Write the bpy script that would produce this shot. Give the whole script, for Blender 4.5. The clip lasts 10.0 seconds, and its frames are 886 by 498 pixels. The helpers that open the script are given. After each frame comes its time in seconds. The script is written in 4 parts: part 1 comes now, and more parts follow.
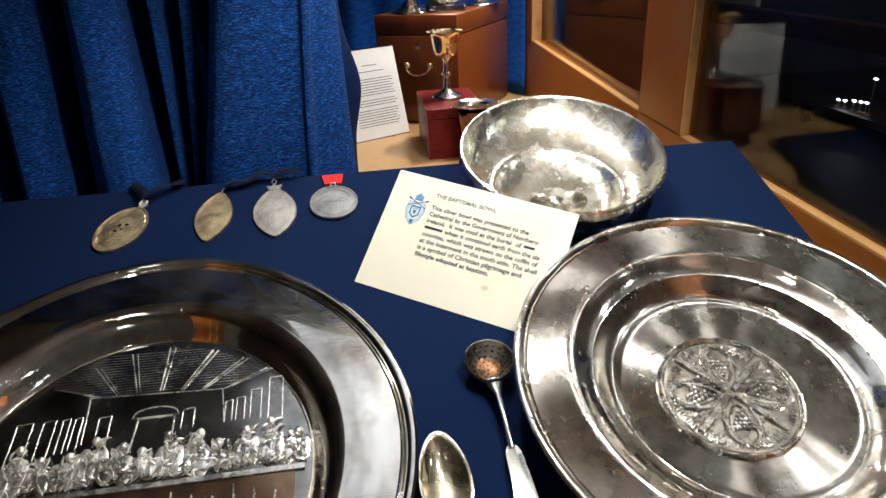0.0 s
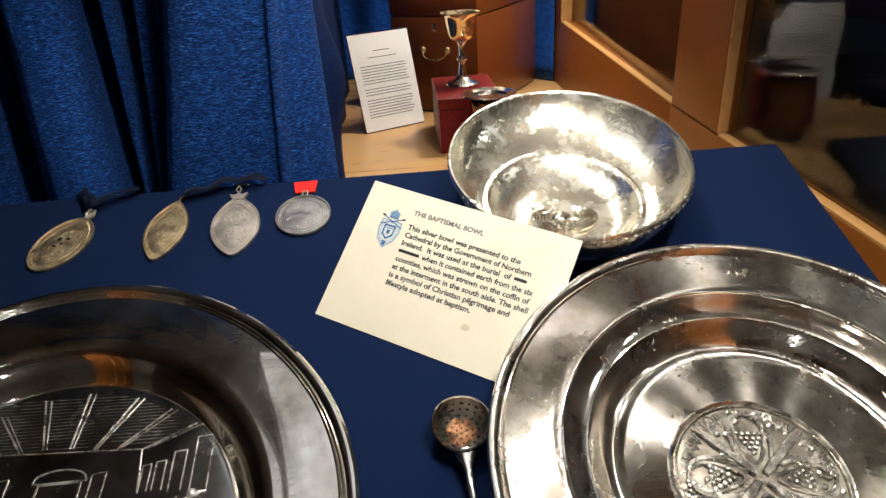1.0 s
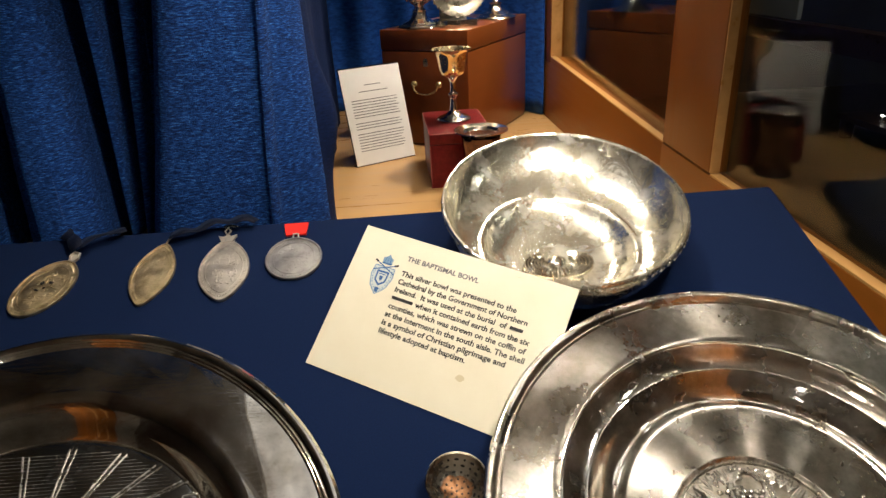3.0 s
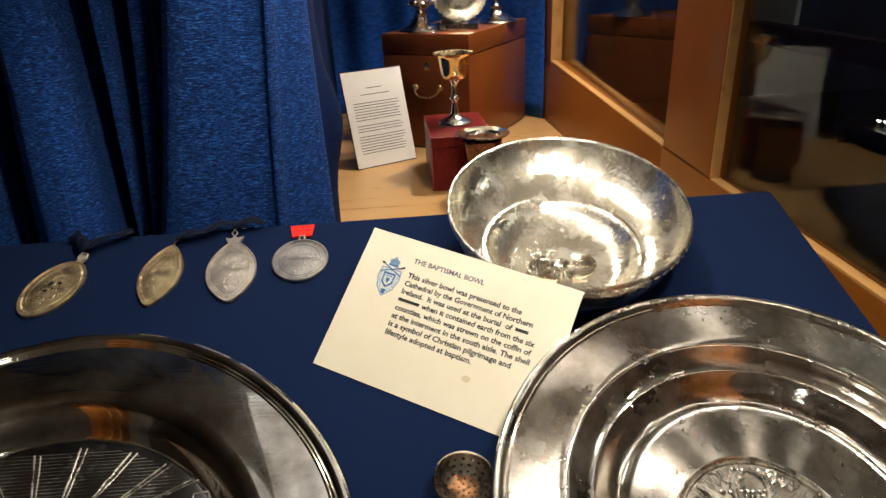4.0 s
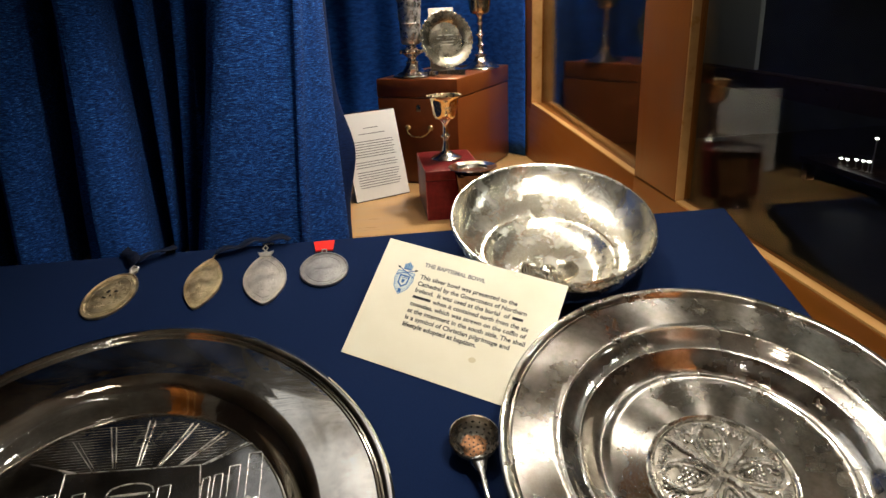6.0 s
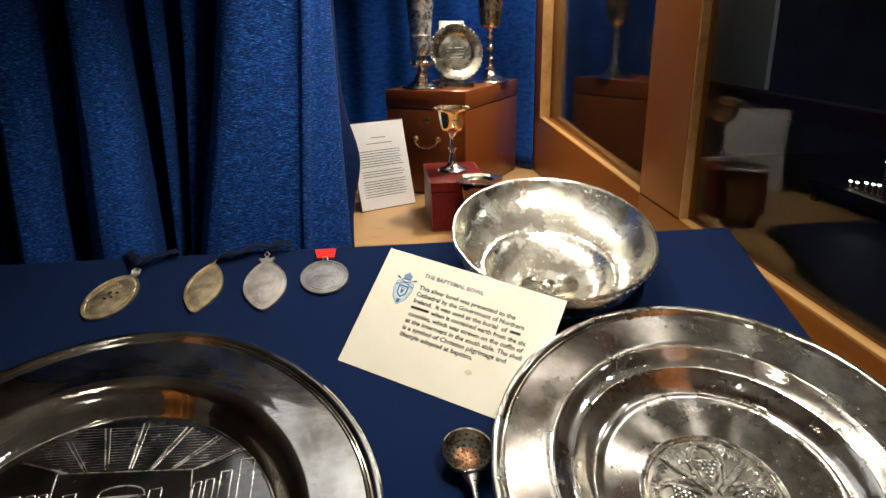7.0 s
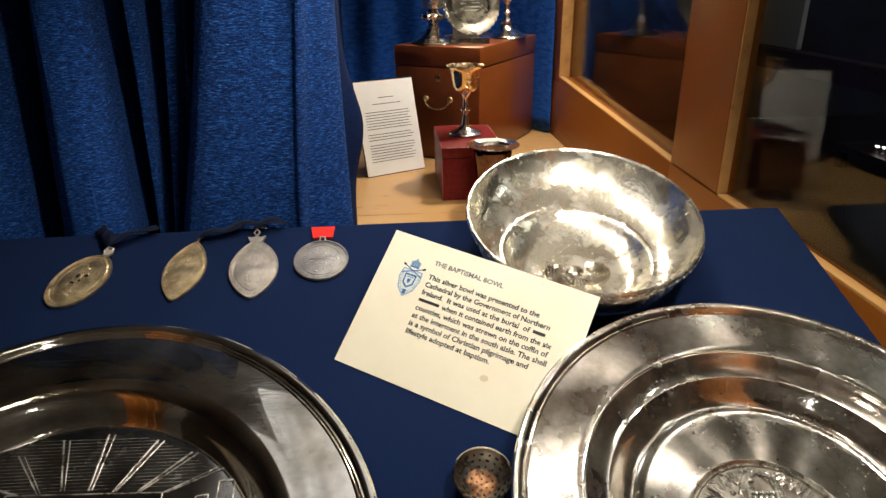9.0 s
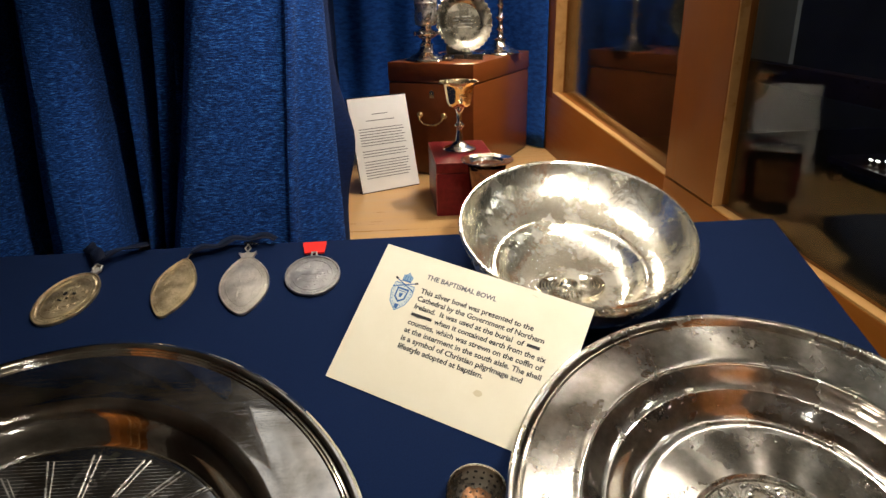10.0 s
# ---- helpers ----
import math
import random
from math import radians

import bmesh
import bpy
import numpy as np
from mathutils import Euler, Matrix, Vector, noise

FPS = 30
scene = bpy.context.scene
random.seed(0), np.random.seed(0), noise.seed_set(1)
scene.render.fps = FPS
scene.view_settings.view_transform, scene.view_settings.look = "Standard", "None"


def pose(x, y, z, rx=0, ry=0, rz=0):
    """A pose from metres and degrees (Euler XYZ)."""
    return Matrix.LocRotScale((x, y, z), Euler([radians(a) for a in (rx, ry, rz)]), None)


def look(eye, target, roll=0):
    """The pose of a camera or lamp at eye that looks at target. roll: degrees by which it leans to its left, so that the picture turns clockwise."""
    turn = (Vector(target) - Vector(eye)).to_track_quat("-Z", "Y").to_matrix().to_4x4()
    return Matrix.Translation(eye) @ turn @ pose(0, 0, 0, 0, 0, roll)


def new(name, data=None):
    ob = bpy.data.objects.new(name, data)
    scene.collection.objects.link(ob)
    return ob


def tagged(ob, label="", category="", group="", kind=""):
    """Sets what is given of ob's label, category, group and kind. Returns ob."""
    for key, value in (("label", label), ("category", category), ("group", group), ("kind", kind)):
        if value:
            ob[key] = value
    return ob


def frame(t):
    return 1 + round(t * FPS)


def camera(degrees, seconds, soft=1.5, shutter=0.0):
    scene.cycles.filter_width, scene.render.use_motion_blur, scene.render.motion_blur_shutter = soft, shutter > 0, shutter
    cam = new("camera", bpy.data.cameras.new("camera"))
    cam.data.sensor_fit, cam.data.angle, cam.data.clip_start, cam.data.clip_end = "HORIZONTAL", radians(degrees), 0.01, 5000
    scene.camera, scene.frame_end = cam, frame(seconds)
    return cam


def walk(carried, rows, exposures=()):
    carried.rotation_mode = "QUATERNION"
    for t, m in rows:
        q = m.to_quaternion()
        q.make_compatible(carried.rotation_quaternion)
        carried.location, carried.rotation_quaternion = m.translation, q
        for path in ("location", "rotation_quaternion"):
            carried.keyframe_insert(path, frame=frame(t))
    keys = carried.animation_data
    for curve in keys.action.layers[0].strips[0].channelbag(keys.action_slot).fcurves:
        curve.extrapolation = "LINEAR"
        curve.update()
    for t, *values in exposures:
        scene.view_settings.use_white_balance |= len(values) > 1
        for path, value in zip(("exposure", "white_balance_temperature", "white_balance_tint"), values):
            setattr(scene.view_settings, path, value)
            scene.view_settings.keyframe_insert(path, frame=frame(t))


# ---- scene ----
cam = camera(67.4, 10.0)
ROWS = [
    (0, -0.0449, -0.3187, 1.2310, 65.43, 2.60, -7.84),
    (0.5, 0.0165, -0.2416, 1.2278, 64.94, 2.76, -5.17),
    (1, 0.0258, -0.2058, 1.2208, 63.92, 3.17, -4.40),
    (1.5, 0.0274, -0.1979, 1.2221, 65.10, 3.25, -4.70),
    (2, 0.0255, -0.1881, 1.2271, 65.02, 3.09, -4.89),
    (2.5, 0.0256, -0.1863, 1.2303, 65.92, 2.90, -5.08),
    (4, 0.0140, -0.1940, 1.2364, 66.33, 2.30, -5.40),
    (4.5, 0.0134, -0.1981, 1.2357, 66.99, 2.44, -5.50),
    (5, 0.0037, -0.2118, 1.2396, 67.66, 2.83, -5.67),
    (5.5, -0.0155, -0.2527, 1.2435, 68.81, 2.46, -6.75),
    (5.7, -0.0262, -0.2807, 1.2454, 69.45, 2.68, -7.46),
    (6.8, -0.0082, -0.3286, 1.2444, 70.67, 1.53, -5.62),
    (7, -0.0156, -0.3118, 1.2453, 71.00, 1.12, -5.99),
    (7.5, -0.0318, -0.2813, 1.2406, 70.57, 1.91, -7.61),
    (8, -0.0175, -0.2455, 1.2394, 70.06, 0.96, -5.68),
    (8.5, -0.0065, -0.2259, 1.2387, 68.39, 0.80, -5.64),
    (9, -0.0100, -0.2125, 1.2356, 67.48, 0.67, -5.03),
    (9.5, -0.0130, -0.2079, 1.2348, 66.56, 0.65, -4.94),
    (10, -0.0050, -0.2077, 1.2292, 68.99, 1.08, -5.45),
]
# seconds, stops, kelvin, tint
EXPOSURES = [
    (0, 0.42, 5370, 8),
    (0.5, 0.36, 5620, 9),
    (1, 0.28, 5720, 9),
    (2.5, 0.20, 6220, 10),
    (4, 0.14, 6220, 10),
    (5.5, 0.09, 6120, 9),
    (7, 0.22, 5770, 8),
    (8.5, 0.22, 5900, 9),
    (9.5, 0.22, 6100, 10),
    (10, 0.14, 6020, 10),
]
walk(cam, [(t, pose(x, y, z, rx, ry, rz)) for t, x, y, z, rx, ry, rz in ROWS], EXPOSURES)

# ---- world and lamps ----
world = bpy.data.worlds.new("room_dark")
scene.world = world
world.use_nodes = True
world.node_tree.nodes["Background"].inputs["Color"].default_value = (0.55, 0.62, 0.7, 1)
world.node_tree.nodes["Background"].inputs["Strength"].default_value = 0.02

CASE_TOP = 1.66


def spot(x, y, z, tx, ty, tz, watts, size, angle, colour):
    data = bpy.data.lights.new("case_spot", "SPOT")
    data.energy, data.spot_size, data.spot_blend = watts, radians(angle), 0.6
    data.shadow_soft_size, data.color = size, colour
    ob = new("case_spot", data)
    ob.matrix_world = look((x, y, z), (tx, ty, tz))
    return ob


WARM = (1.0, 0.87, 0.7)
# x, y of the lamp, x, y of its aim, watts, angle
LAMPS = [
    (0.31, 0.01, 0.03, 0.36, 19, 80),
    (0.14, 0.14, 0.10, 0.35, 4, 90),
    (0.06, 0.44, 0.03, 0.42, 11.5, 92),
    (0.22, 0.84, 0.26, 0.62, 7, 104),
    (0.37, 1.22, 0.18, 1.28, 27, 90),
    # added to brighten the back curtain, the corner and the chest
    (0.41, 1.43, 0.37, 1.68, 11, 110),
    # these two are added to light the front posts that the dishes reflect
    (-0.45, -0.20, -0.72, -0.36, 18, 70),
    (0.16, -0.26, 0.52, -0.25, 40, 62),
]
for lx, ly, tx, ty, watts, angle in LAMPS:
    spot(lx, ly, CASE_TOP - 0.034, tx, ty, 0.9, watts, 0.035, angle, WARM)
# unseen fill points added to light the room beyond the side glass
for x, y, z, watts in ((2.2, 0.0, 2.3, 7), (1.2, 1.9, 2.6, 6)):
    room_light = bpy.data.lights.new("room_fill", "POINT")
    room_light.energy, room_light.shadow_soft_size, room_light.color = watts, 0.1, (1.0, 0.95, 0.87)
    new("room_fill", room_light).location = (x, y, z)

# ---- materials ----
def mat(name, rough=0.5, metal=0.0, colour=(0.5, 0.5, 0.5)):
    m = bpy.data.materials.new(name)
    m.use_nodes = True
    b = m.node_tree.nodes["Principled BSDF"]
    b.inputs["Roughness"].default_value = rough
    b.inputs["Metallic"].default_value = metal
    b.inputs["Base Color"].default_value = (*colour, 1)
    return m, m.node_tree, b


def node(nt, kind, **values):
    n = nt.nodes.new(kind)
    for k, v in values.items():
        n.inputs[k.replace("_", " ")].default_value = v
    return n


def coords(nt, scale=(1, 1, 1), turn=(0, 0, 0)):
    t = nt.nodes.new("ShaderNodeTexCoord")
    m = nt.nodes.new("ShaderNodeMapping")
    m.inputs["Scale"].default_value = scale
    m.inputs["Rotation"].default_value = [radians(a) for a in turn]
    nt.links.new(t.outputs["Object"], m.inputs["Vector"])
    return m.outputs["Vector"]


def noise_tex(nt, vec, scale, detail=4.0, rough=0.55):
    n = node(nt, "ShaderNodeTexNoise", Scale=scale, Detail=detail, Roughness=rough)
    nt.links.new(vec, n.inputs["Vector"])
    return n.outputs["Fac"]


def ramp(nt, fac, stops):
    r = nt.nodes.new("ShaderNodeValToRGB")
    while len(r.color_ramp.elements) < len(stops):
        r.color_ramp.elements.new(0.5)
    for e, (p, c) in zip(r.color_ramp.elements, stops):
        e.position, e.color = p, (*c, 1) if len(c) == 3 else c
    nt.links.new(fac, r.inputs["Fac"])
    return r.outputs["Color"]


def grey(v):
    return (v, v, v)


def bump(nt, bsdf, height, strength=0.2, distance=0.001, before=None):
    b = node(nt, "ShaderNodeBump", Strength=strength, Distance=distance)
    nt.links.new(height, b.inputs["Height"])
    if before is not None:
        nt.links.new(before, b.inputs["Normal"])
    nt.links.new(b.outputs["Normal"], bsdf.inputs["Normal"])
    return b.outputs["Normal"]


def silver(name, tint=(0.86, 0.83, 0.77), dark=(0.55, 0.5, 0.42), rough=(0.06, 0.22), dent=0.1, spots=26.0, haze=0.3, veil=0.45, pits=0.1, spun=0.0, cloudy=(0.3, 2.2), scratches=0.0, grain=0.0):
    """Handled silver: tarnish, cloudy smears, soft dents, pits, and a veil of fine scratches over the polish."""
    m, nt, b = mat(name, 0.12, 1.0, tint)
    v = coords(nt)
    tarnish = ramp(nt, noise_tex(nt, v, spots, 5, 0.6), [(0.3, dark), (0.62, tint)])
    nt.links.new(tarnish, b.inputs["Base Color"])
    cloud = noise_tex(nt, v, spots * 0.5, 4, 0.55)
    nt.links.new(ramp(nt, cloud, [(0.3, grey(rough[0])), (0.75, grey(rough[1]))]), b.inputs["Roughness"])
    soft = bump(nt, b, noise_tex(nt, v, 24.0, 2, 0.4), dent, 0.0014)
    speck = ramp(nt, noise_tex(nt, v, 650.0, 2, 0.5), [(0.66, grey(0.0)), (0.75, grey(1.0))])
    pitted = bump(nt, b, speck, pits, 0.0006, soft)
    if grain:
        pitted = bump(nt, b, noise_tex(nt, v, 170.0, 4, 0.6), grain, 0.0012, pitted)
    for turn, amount in ((35, scratches), (-50, scratches * 0.7), (80, scratches * 0.7)):
        if scratches:
            line = noise_tex(nt, coords(nt, (26, 1300, 26), (0, 0, turn)), 1.0, 2, 0.5)
            pitted = bump(nt, b, ramp(nt, line, [(0.62, grey(0.0)), (0.7, grey(1.0))]), amount, 0.0004, pitted)
    scratched = nt.nodes.new("ShaderNodeBsdfGlossy")
    scratched.inputs["Roughness"].default_value = veil
    nt.links.new(tarnish, scratched.inputs["Color"])
    nt.links.new(pitted, scratched.inputs["Normal"])
    if spun:
        # turned on the lathe: scratches run round the axis and fan the light out along the radius
        round_axis = nt.nodes.new("ShaderNodeTangent")
        round_axis.direction_type, round_axis.axis = "RADIAL", "Z"
        nt.links.new(round_axis.outputs[0], scratched.inputs["Tangent"])
        scratched.inputs["Anisotropy"].default_value = -spun
    patch = noise_tex(nt, coords(nt, (1, 1, 1), (0, 0, 30)), spots * 0.8, 5, 0.65)
    much = ramp(nt, patch, [(0.42, grey(haze * cloudy[0])), (0.64, grey(min(1.0, haze * cloudy[1])))])
    mix = nt.nodes.new("ShaderNodeMixShader")
    nt.links.new(much, mix.inputs[0])
    nt.links.new(b.outputs[0], mix.inputs[1])
    nt.links.new(scratched.outputs[0], mix.inputs[2])
    nt.links.new(mix.outputs[0], nt.nodes["Material Output"].inputs["Surface"])
    return m


M_SILVER = silver("polished_silver", (0.92, 0.9, 0.85), (0.78, 0.75, 0.68), (0.03, 0.12), 0.07, 26.0, 0.12, 0.32, 0.12)
M_SPUN = silver("spun_silver", (0.92, 0.88, 0.8), (0.5, 0.45, 0.37), (0.025, 0.08), 0.09, 26.0, 0.17, 0.31, 1.1, 0.72, (1.25, 2.5), 0.03)
M_MIRROR = silver("mirror_silver", (0.92, 0.88, 0.8), (0.46, 0.41, 0.33), (0.012, 0.06), 0.07, 16.0, 0.09, 0.34, 0.1, 0.0, (0.35, 1.9), 0.05)
M_SPOON = silver("yellowed_silver", (0.58, 0.52, 0.39), (0.38, 0.33, 0.23), (0.1, 0.2), 0.04, 20.0, 0.35)
M_SALVER = silver("engraved_salver", (0.47, 0.42, 0.33), (0.3, 0.27, 0.2), (0.08, 0.2), 0.05, 30.0, 0.22)
M_ENGRAVED = silver("engraved_ground", (0.4, 0.39, 0.37), (0.22, 0.215, 0.2), (0.08, 0.2), 0.04, 30.0, 0.14, 0.35)
M_RELIEF = silver("embossed_silver", (0.93, 0.91, 0.87), (0.8, 0.77, 0.7), (0.1, 0.25), 0.06, 60.0, 0.35, 0.5)
M_VINE = silver("oxidised_relief_silver", (0.66, 0.63, 0.57), (0.34, 0.32, 0.28), (0.12, 0.26), 0.06, 90.0, 0.3, 0.45)
M_CLOTHRELIEF = silver("warm_embossed_silver", (0.4, 0.26, 0.16), (0.24, 0.15, 0.09), (0.1, 0.22), 0.06, 30.0, 0.12)
M_BOWL = silver("worn_silver", (0.94, 0.9, 0.79), (0.78, 0.72, 0.57), (0.04, 0.10), 0.22, 40.0, 0.24, 0.42, 0.7, 0.1, (0.6, 1.5), 0.08, 0.32)
M_SHELL = silver("chased_silver", (0.86, 0.82, 0.72), (0.5, 0.46, 0.37), (0.05, 0.14), 0.1, 90.0, 0.12, 0.35)
M_GILT = silver("silver_gilt", (0.93, 0.74, 0.46), (0.82, 0.6, 0.33), (0.06, 0.14), 0.03, 30.0, 0.2)
M_ANTIQUE = silver("antique_silver", (0.42, 0.39, 0.33), (0.16, 0.14, 0.11), (0.2, 0.4), 0.1, 60.0, 0.4)
M_BRONZE = silver("gilt_bronze", (0.72, 0.6, 0.38), (0.38, 0.29, 0.16), (0.3, 0.48), 0.05, 90.0, 0.5, 0.6)
M_WORN = silver("grey_worn_silver", (0.46, 0.44, 0.42), (0.3, 0.29, 0.275), (0.3, 0.45), 0.05, 80.0, 0.5, 0.6)
M_DULL = silver("frosted_silver", (0.66, 0.61, 0.54), (0.44, 0.4, 0.34), (0.34, 0.5), 0.05, 80.0, 0.5, 0.6)
M_BRASS = silver("brass", (0.8, 0.6, 0.3), (0.45, 0.3, 0.12), (0.12, 0.3), 0.05, 50.0)


def wood(name, stops, grain=(3, 60, 60), rough=(0.25, 0.45), relief=0.08, turn=(0, 0, 0), coat=0.0):
    m, nt, b = mat(name)
    v = coords(nt, grain, turn)
    streak = noise_tex(nt, v, 1.0, 6, 0.62)
    big = noise_tex(nt, coords(nt), 6.0, 3)
    mixed = node(nt, "ShaderNodeMath")
    mixed.operation = "MULTIPLY_ADD"
    nt.links.new(big, mixed.inputs[0])
    mixed.inputs[1].default_value = 0.35
    nt.links.new(streak, mixed.inputs[2])
    nt.links.new(ramp(nt, mixed.outputs[0], [(0.42, stops[0]), (0.68, stops[1]), (0.9, stops[2])]), b.inputs["Base Color"])
    nt.links.new(ramp(nt, streak, [(0.3, grey(rough[0])), (0.75, grey(rough[1]))]), b.inputs["Roughness"])
    b.inputs["Coat Weight"].default_value = coat
    b.inputs["Specular IOR Level"].default_value = 0.35
    b.inputs["Coat Roughness"].default_value = 0.12
    bump(nt, b, streak, relief, 0.0006)
    return m


M_PALE = wood("pale_beech", [(0.42, 0.235, 0.085), (0.475, 0.275, 0.105), (0.52, 0.31, 0.125)], (4, 50, 50))
M_REVEAL = wood("bare_pale_wood", [(0.38, 0.2, 0.065), (0.48, 0.265, 0.09), (0.55, 0.31, 0.115)], (40, 4, 40))
M_FRAME = wood("varnished_oak_frame", [(0.18, 0.056, 0.0055), (0.205, 0.066, 0.007), (0.228, 0.075, 0.0085)], (50, 50, 3), (0.35, 0.5), 0.02, coat=0.08)
M_RAIL = wood("varnished_oak_rail", [(0.18, 0.056, 0.0055), (0.205, 0.066, 0.007), (0.228, 0.075, 0.0085)], (50, 3, 50), (0.35, 0.5), 0.02, coat=0.08)
M_CHEST = wood("mahogany", [(0.15, 0.039, 0.008), (0.175, 0.048, 0.010), (0.20, 0.058, 0.013)], (2, 30, 30), (0.28, 0.4), 0.015, coat=0.3)
M_DARKWOOD = wood("dark_wood", [(0.03, 0.014, 0.007), (0.05, 0.022, 0.01), (0.07, 0.03, 0.014)], (5, 40, 40))


def cloth(name, stops, scale, rough=0.9, sheen=0.3, relief=0.4, distance=0.0015):
    m, nt, b = mat(name, rough)
    v = coords(nt, scale)
    n = noise_tex(nt, v, 1.0, 5, 0.65)
    nt.links.new(ramp(nt, n, stops), b.inputs["Base Color"])
    b.inputs["Sheen Weight"].default_value = sheen
    b.inputs["Sheen Roughness"].default_value = 0.4
    b.inputs["Sheen Tint"].default_value = (0.25, 0.42, 0.9, 1)
    b.inputs["Specular IOR Level"].default_value = 0.2
    bump(nt, b, n, relief, distance)
    return m


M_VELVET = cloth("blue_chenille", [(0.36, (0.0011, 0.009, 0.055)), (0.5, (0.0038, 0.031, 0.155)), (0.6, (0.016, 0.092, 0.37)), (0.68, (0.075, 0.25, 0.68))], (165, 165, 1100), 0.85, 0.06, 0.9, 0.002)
# inner folds of the velvet curtain, their shade put into a darker blue
M_SHADEDVELVET = cloth("shaded_blue_velvet", [(0.36, (0.0009, 0.006, 0.033)), (0.66, (0.002, 0.013, 0.065))], (120, 120, 500), 0.9, 0.02, 0.3)
M_BACKCLOTH = cloth("blue_back_curtain", [(0.36, (0.004, 0.033, 0.17)), (0.66, (0.014, 0.082, 0.36))], (40, 40, 120), 0.85, 0.1, 0.3)
M_FELT = cloth("navy_felt", [(0.3, (0.0006, 0.006, 0.031)), (0.7, (0.0011, 0.0104, 0.048))], (700, 700, 700), 0.95, 0.03, 0.25, 0.0005)
M_RIBBON_BLUE = cloth("dark_blue_ribbon", [(0.3, (0.0008, 0.002, 0.01)), (0.7, (0.002, 0.005, 0.02))], (300, 300, 300), 0.7, 0.05)
M_RIBBON_RED = cloth("red_ribbon", [(0.3, (0.6, 0.015, 0.012)), (0.7, (0.75, 0.03, 0.02))], (900, 120, 300), 0.7, 0.0)
M_LEATHER = cloth("red_leather", [(0.3, (0.1, 0.006, 0.007)), (0.7, (0.17, 0.012, 0.012))], (90, 90, 90), 0.42, 0.0, 0.25, 0.0006)

M_WORNLEATHER = cloth("rubbed_leather", [(0.3, (0.2, 0.035, 0.03)), (0.7, (0.42, 0.16, 0.14))], (220, 220, 220), 0.6, 0.0, 0.2, 0.0004)


def paper(name, a, b_):
    m, nt, b = mat(name, 0.65)
    v = coords(nt)
    n = noise_tex(nt, v, 14.0, 5, 0.6)
    nt.links.new(ramp(nt, n, [(0.3, a), (0.7, b_)]), b.inputs["Base Color"])
    bump(nt, b, noise_tex(nt, v, 500.0, 3), 0.06, 0.0002)
    return m


M_CREAM = paper("cream_card", (0.74, 0.69, 0.53), (0.79, 0.75, 0.6))
M_WHITE = paper("white_paper", (0.74, 0.72, 0.68), (0.8, 0.78, 0.74))
M_INK = mat("black_ink", 0.6, 0, (0.02, 0.02, 0.022))[0]
M_GREYINK = mat("grey_print", 0.6, 0, (0.12, 0.12, 0.13))[0]
M_PALEINK = mat("pale_grey_print", 0.6, 0, (0.12, 0.115, 0.11))[0]
M_CREST = mat("blue_print", 0.6, 0, (0.035, 0.12, 0.32))[0]
M_CRESTWASH = mat("washed_blue_print", 0.6, 0, (0.56, 0.62, 0.6))[0]
M_CRESTPALE = mat("pale_blue_print", 0.6, 0, (0.2, 0.33, 0.48))[0]
M_ACRYLIC = mat("black_acrylic", 0.15, 0, (0.02, 0.02, 0.02))[0]
M_STAIN = mat("faint_stain", 0.7, 0, (0.62, 0.55, 0.36))[0]
M_DARKHOLE = mat("dark_gap", 0.8, 0, (0.01, 0.008, 0.006))[0]
# the covered cup's dark and reddish reflections are put into its tint
M_DARKCUP = silver("dark_cup", (0.2, 0.13, 0.11), (0.1, 0.06, 0.05), (0.05, 0.12), 0.05, 40.0, 0.15)
M_BRONZECUP = silver("tarnished_copper", (0.27, 0.14, 0.07), (0.07, 0.04, 0.025), (0.3, 0.5), 0.3, 190.0, 0.5, 0.6)


def rough_wall(name, a, b_, rough=0.8):
    m, nt, b = mat(name, rough)
    n = noise_tex(nt, coords(nt), 3.0, 6)
    nt.links.new(ramp(nt, n, [(0.3, a), (0.7, b_)]), b.inputs["Base Color"])
    bump(nt, b, noise_tex(nt, coords(nt), 60.0, 4), 0.2, 0.003)
    return m


# north and east walls: the room's gloom is put into this dark colour
M_ROOM = rough_wall("gloom_wall", (0.05, 0.048, 0.045), (0.085, 0.08, 0.07))
M_ROOMFLOOR = rough_wall("dark_floor", (0.04, 0.03, 0.02), (0.07, 0.05, 0.03), 0.5)
M_CASELID = rough_wall("case_lid_board", (0.24, 0.205, 0.155), (0.32, 0.28, 0.21))
M_CASETOP = rough_wall("dim_plaster", (0.2, 0.17, 0.135), (0.3, 0.26, 0.21))
M_NOTICE = rough_wall("pale_notice", (0.6, 0.62, 0.58), (0.66, 0.68, 0.64))


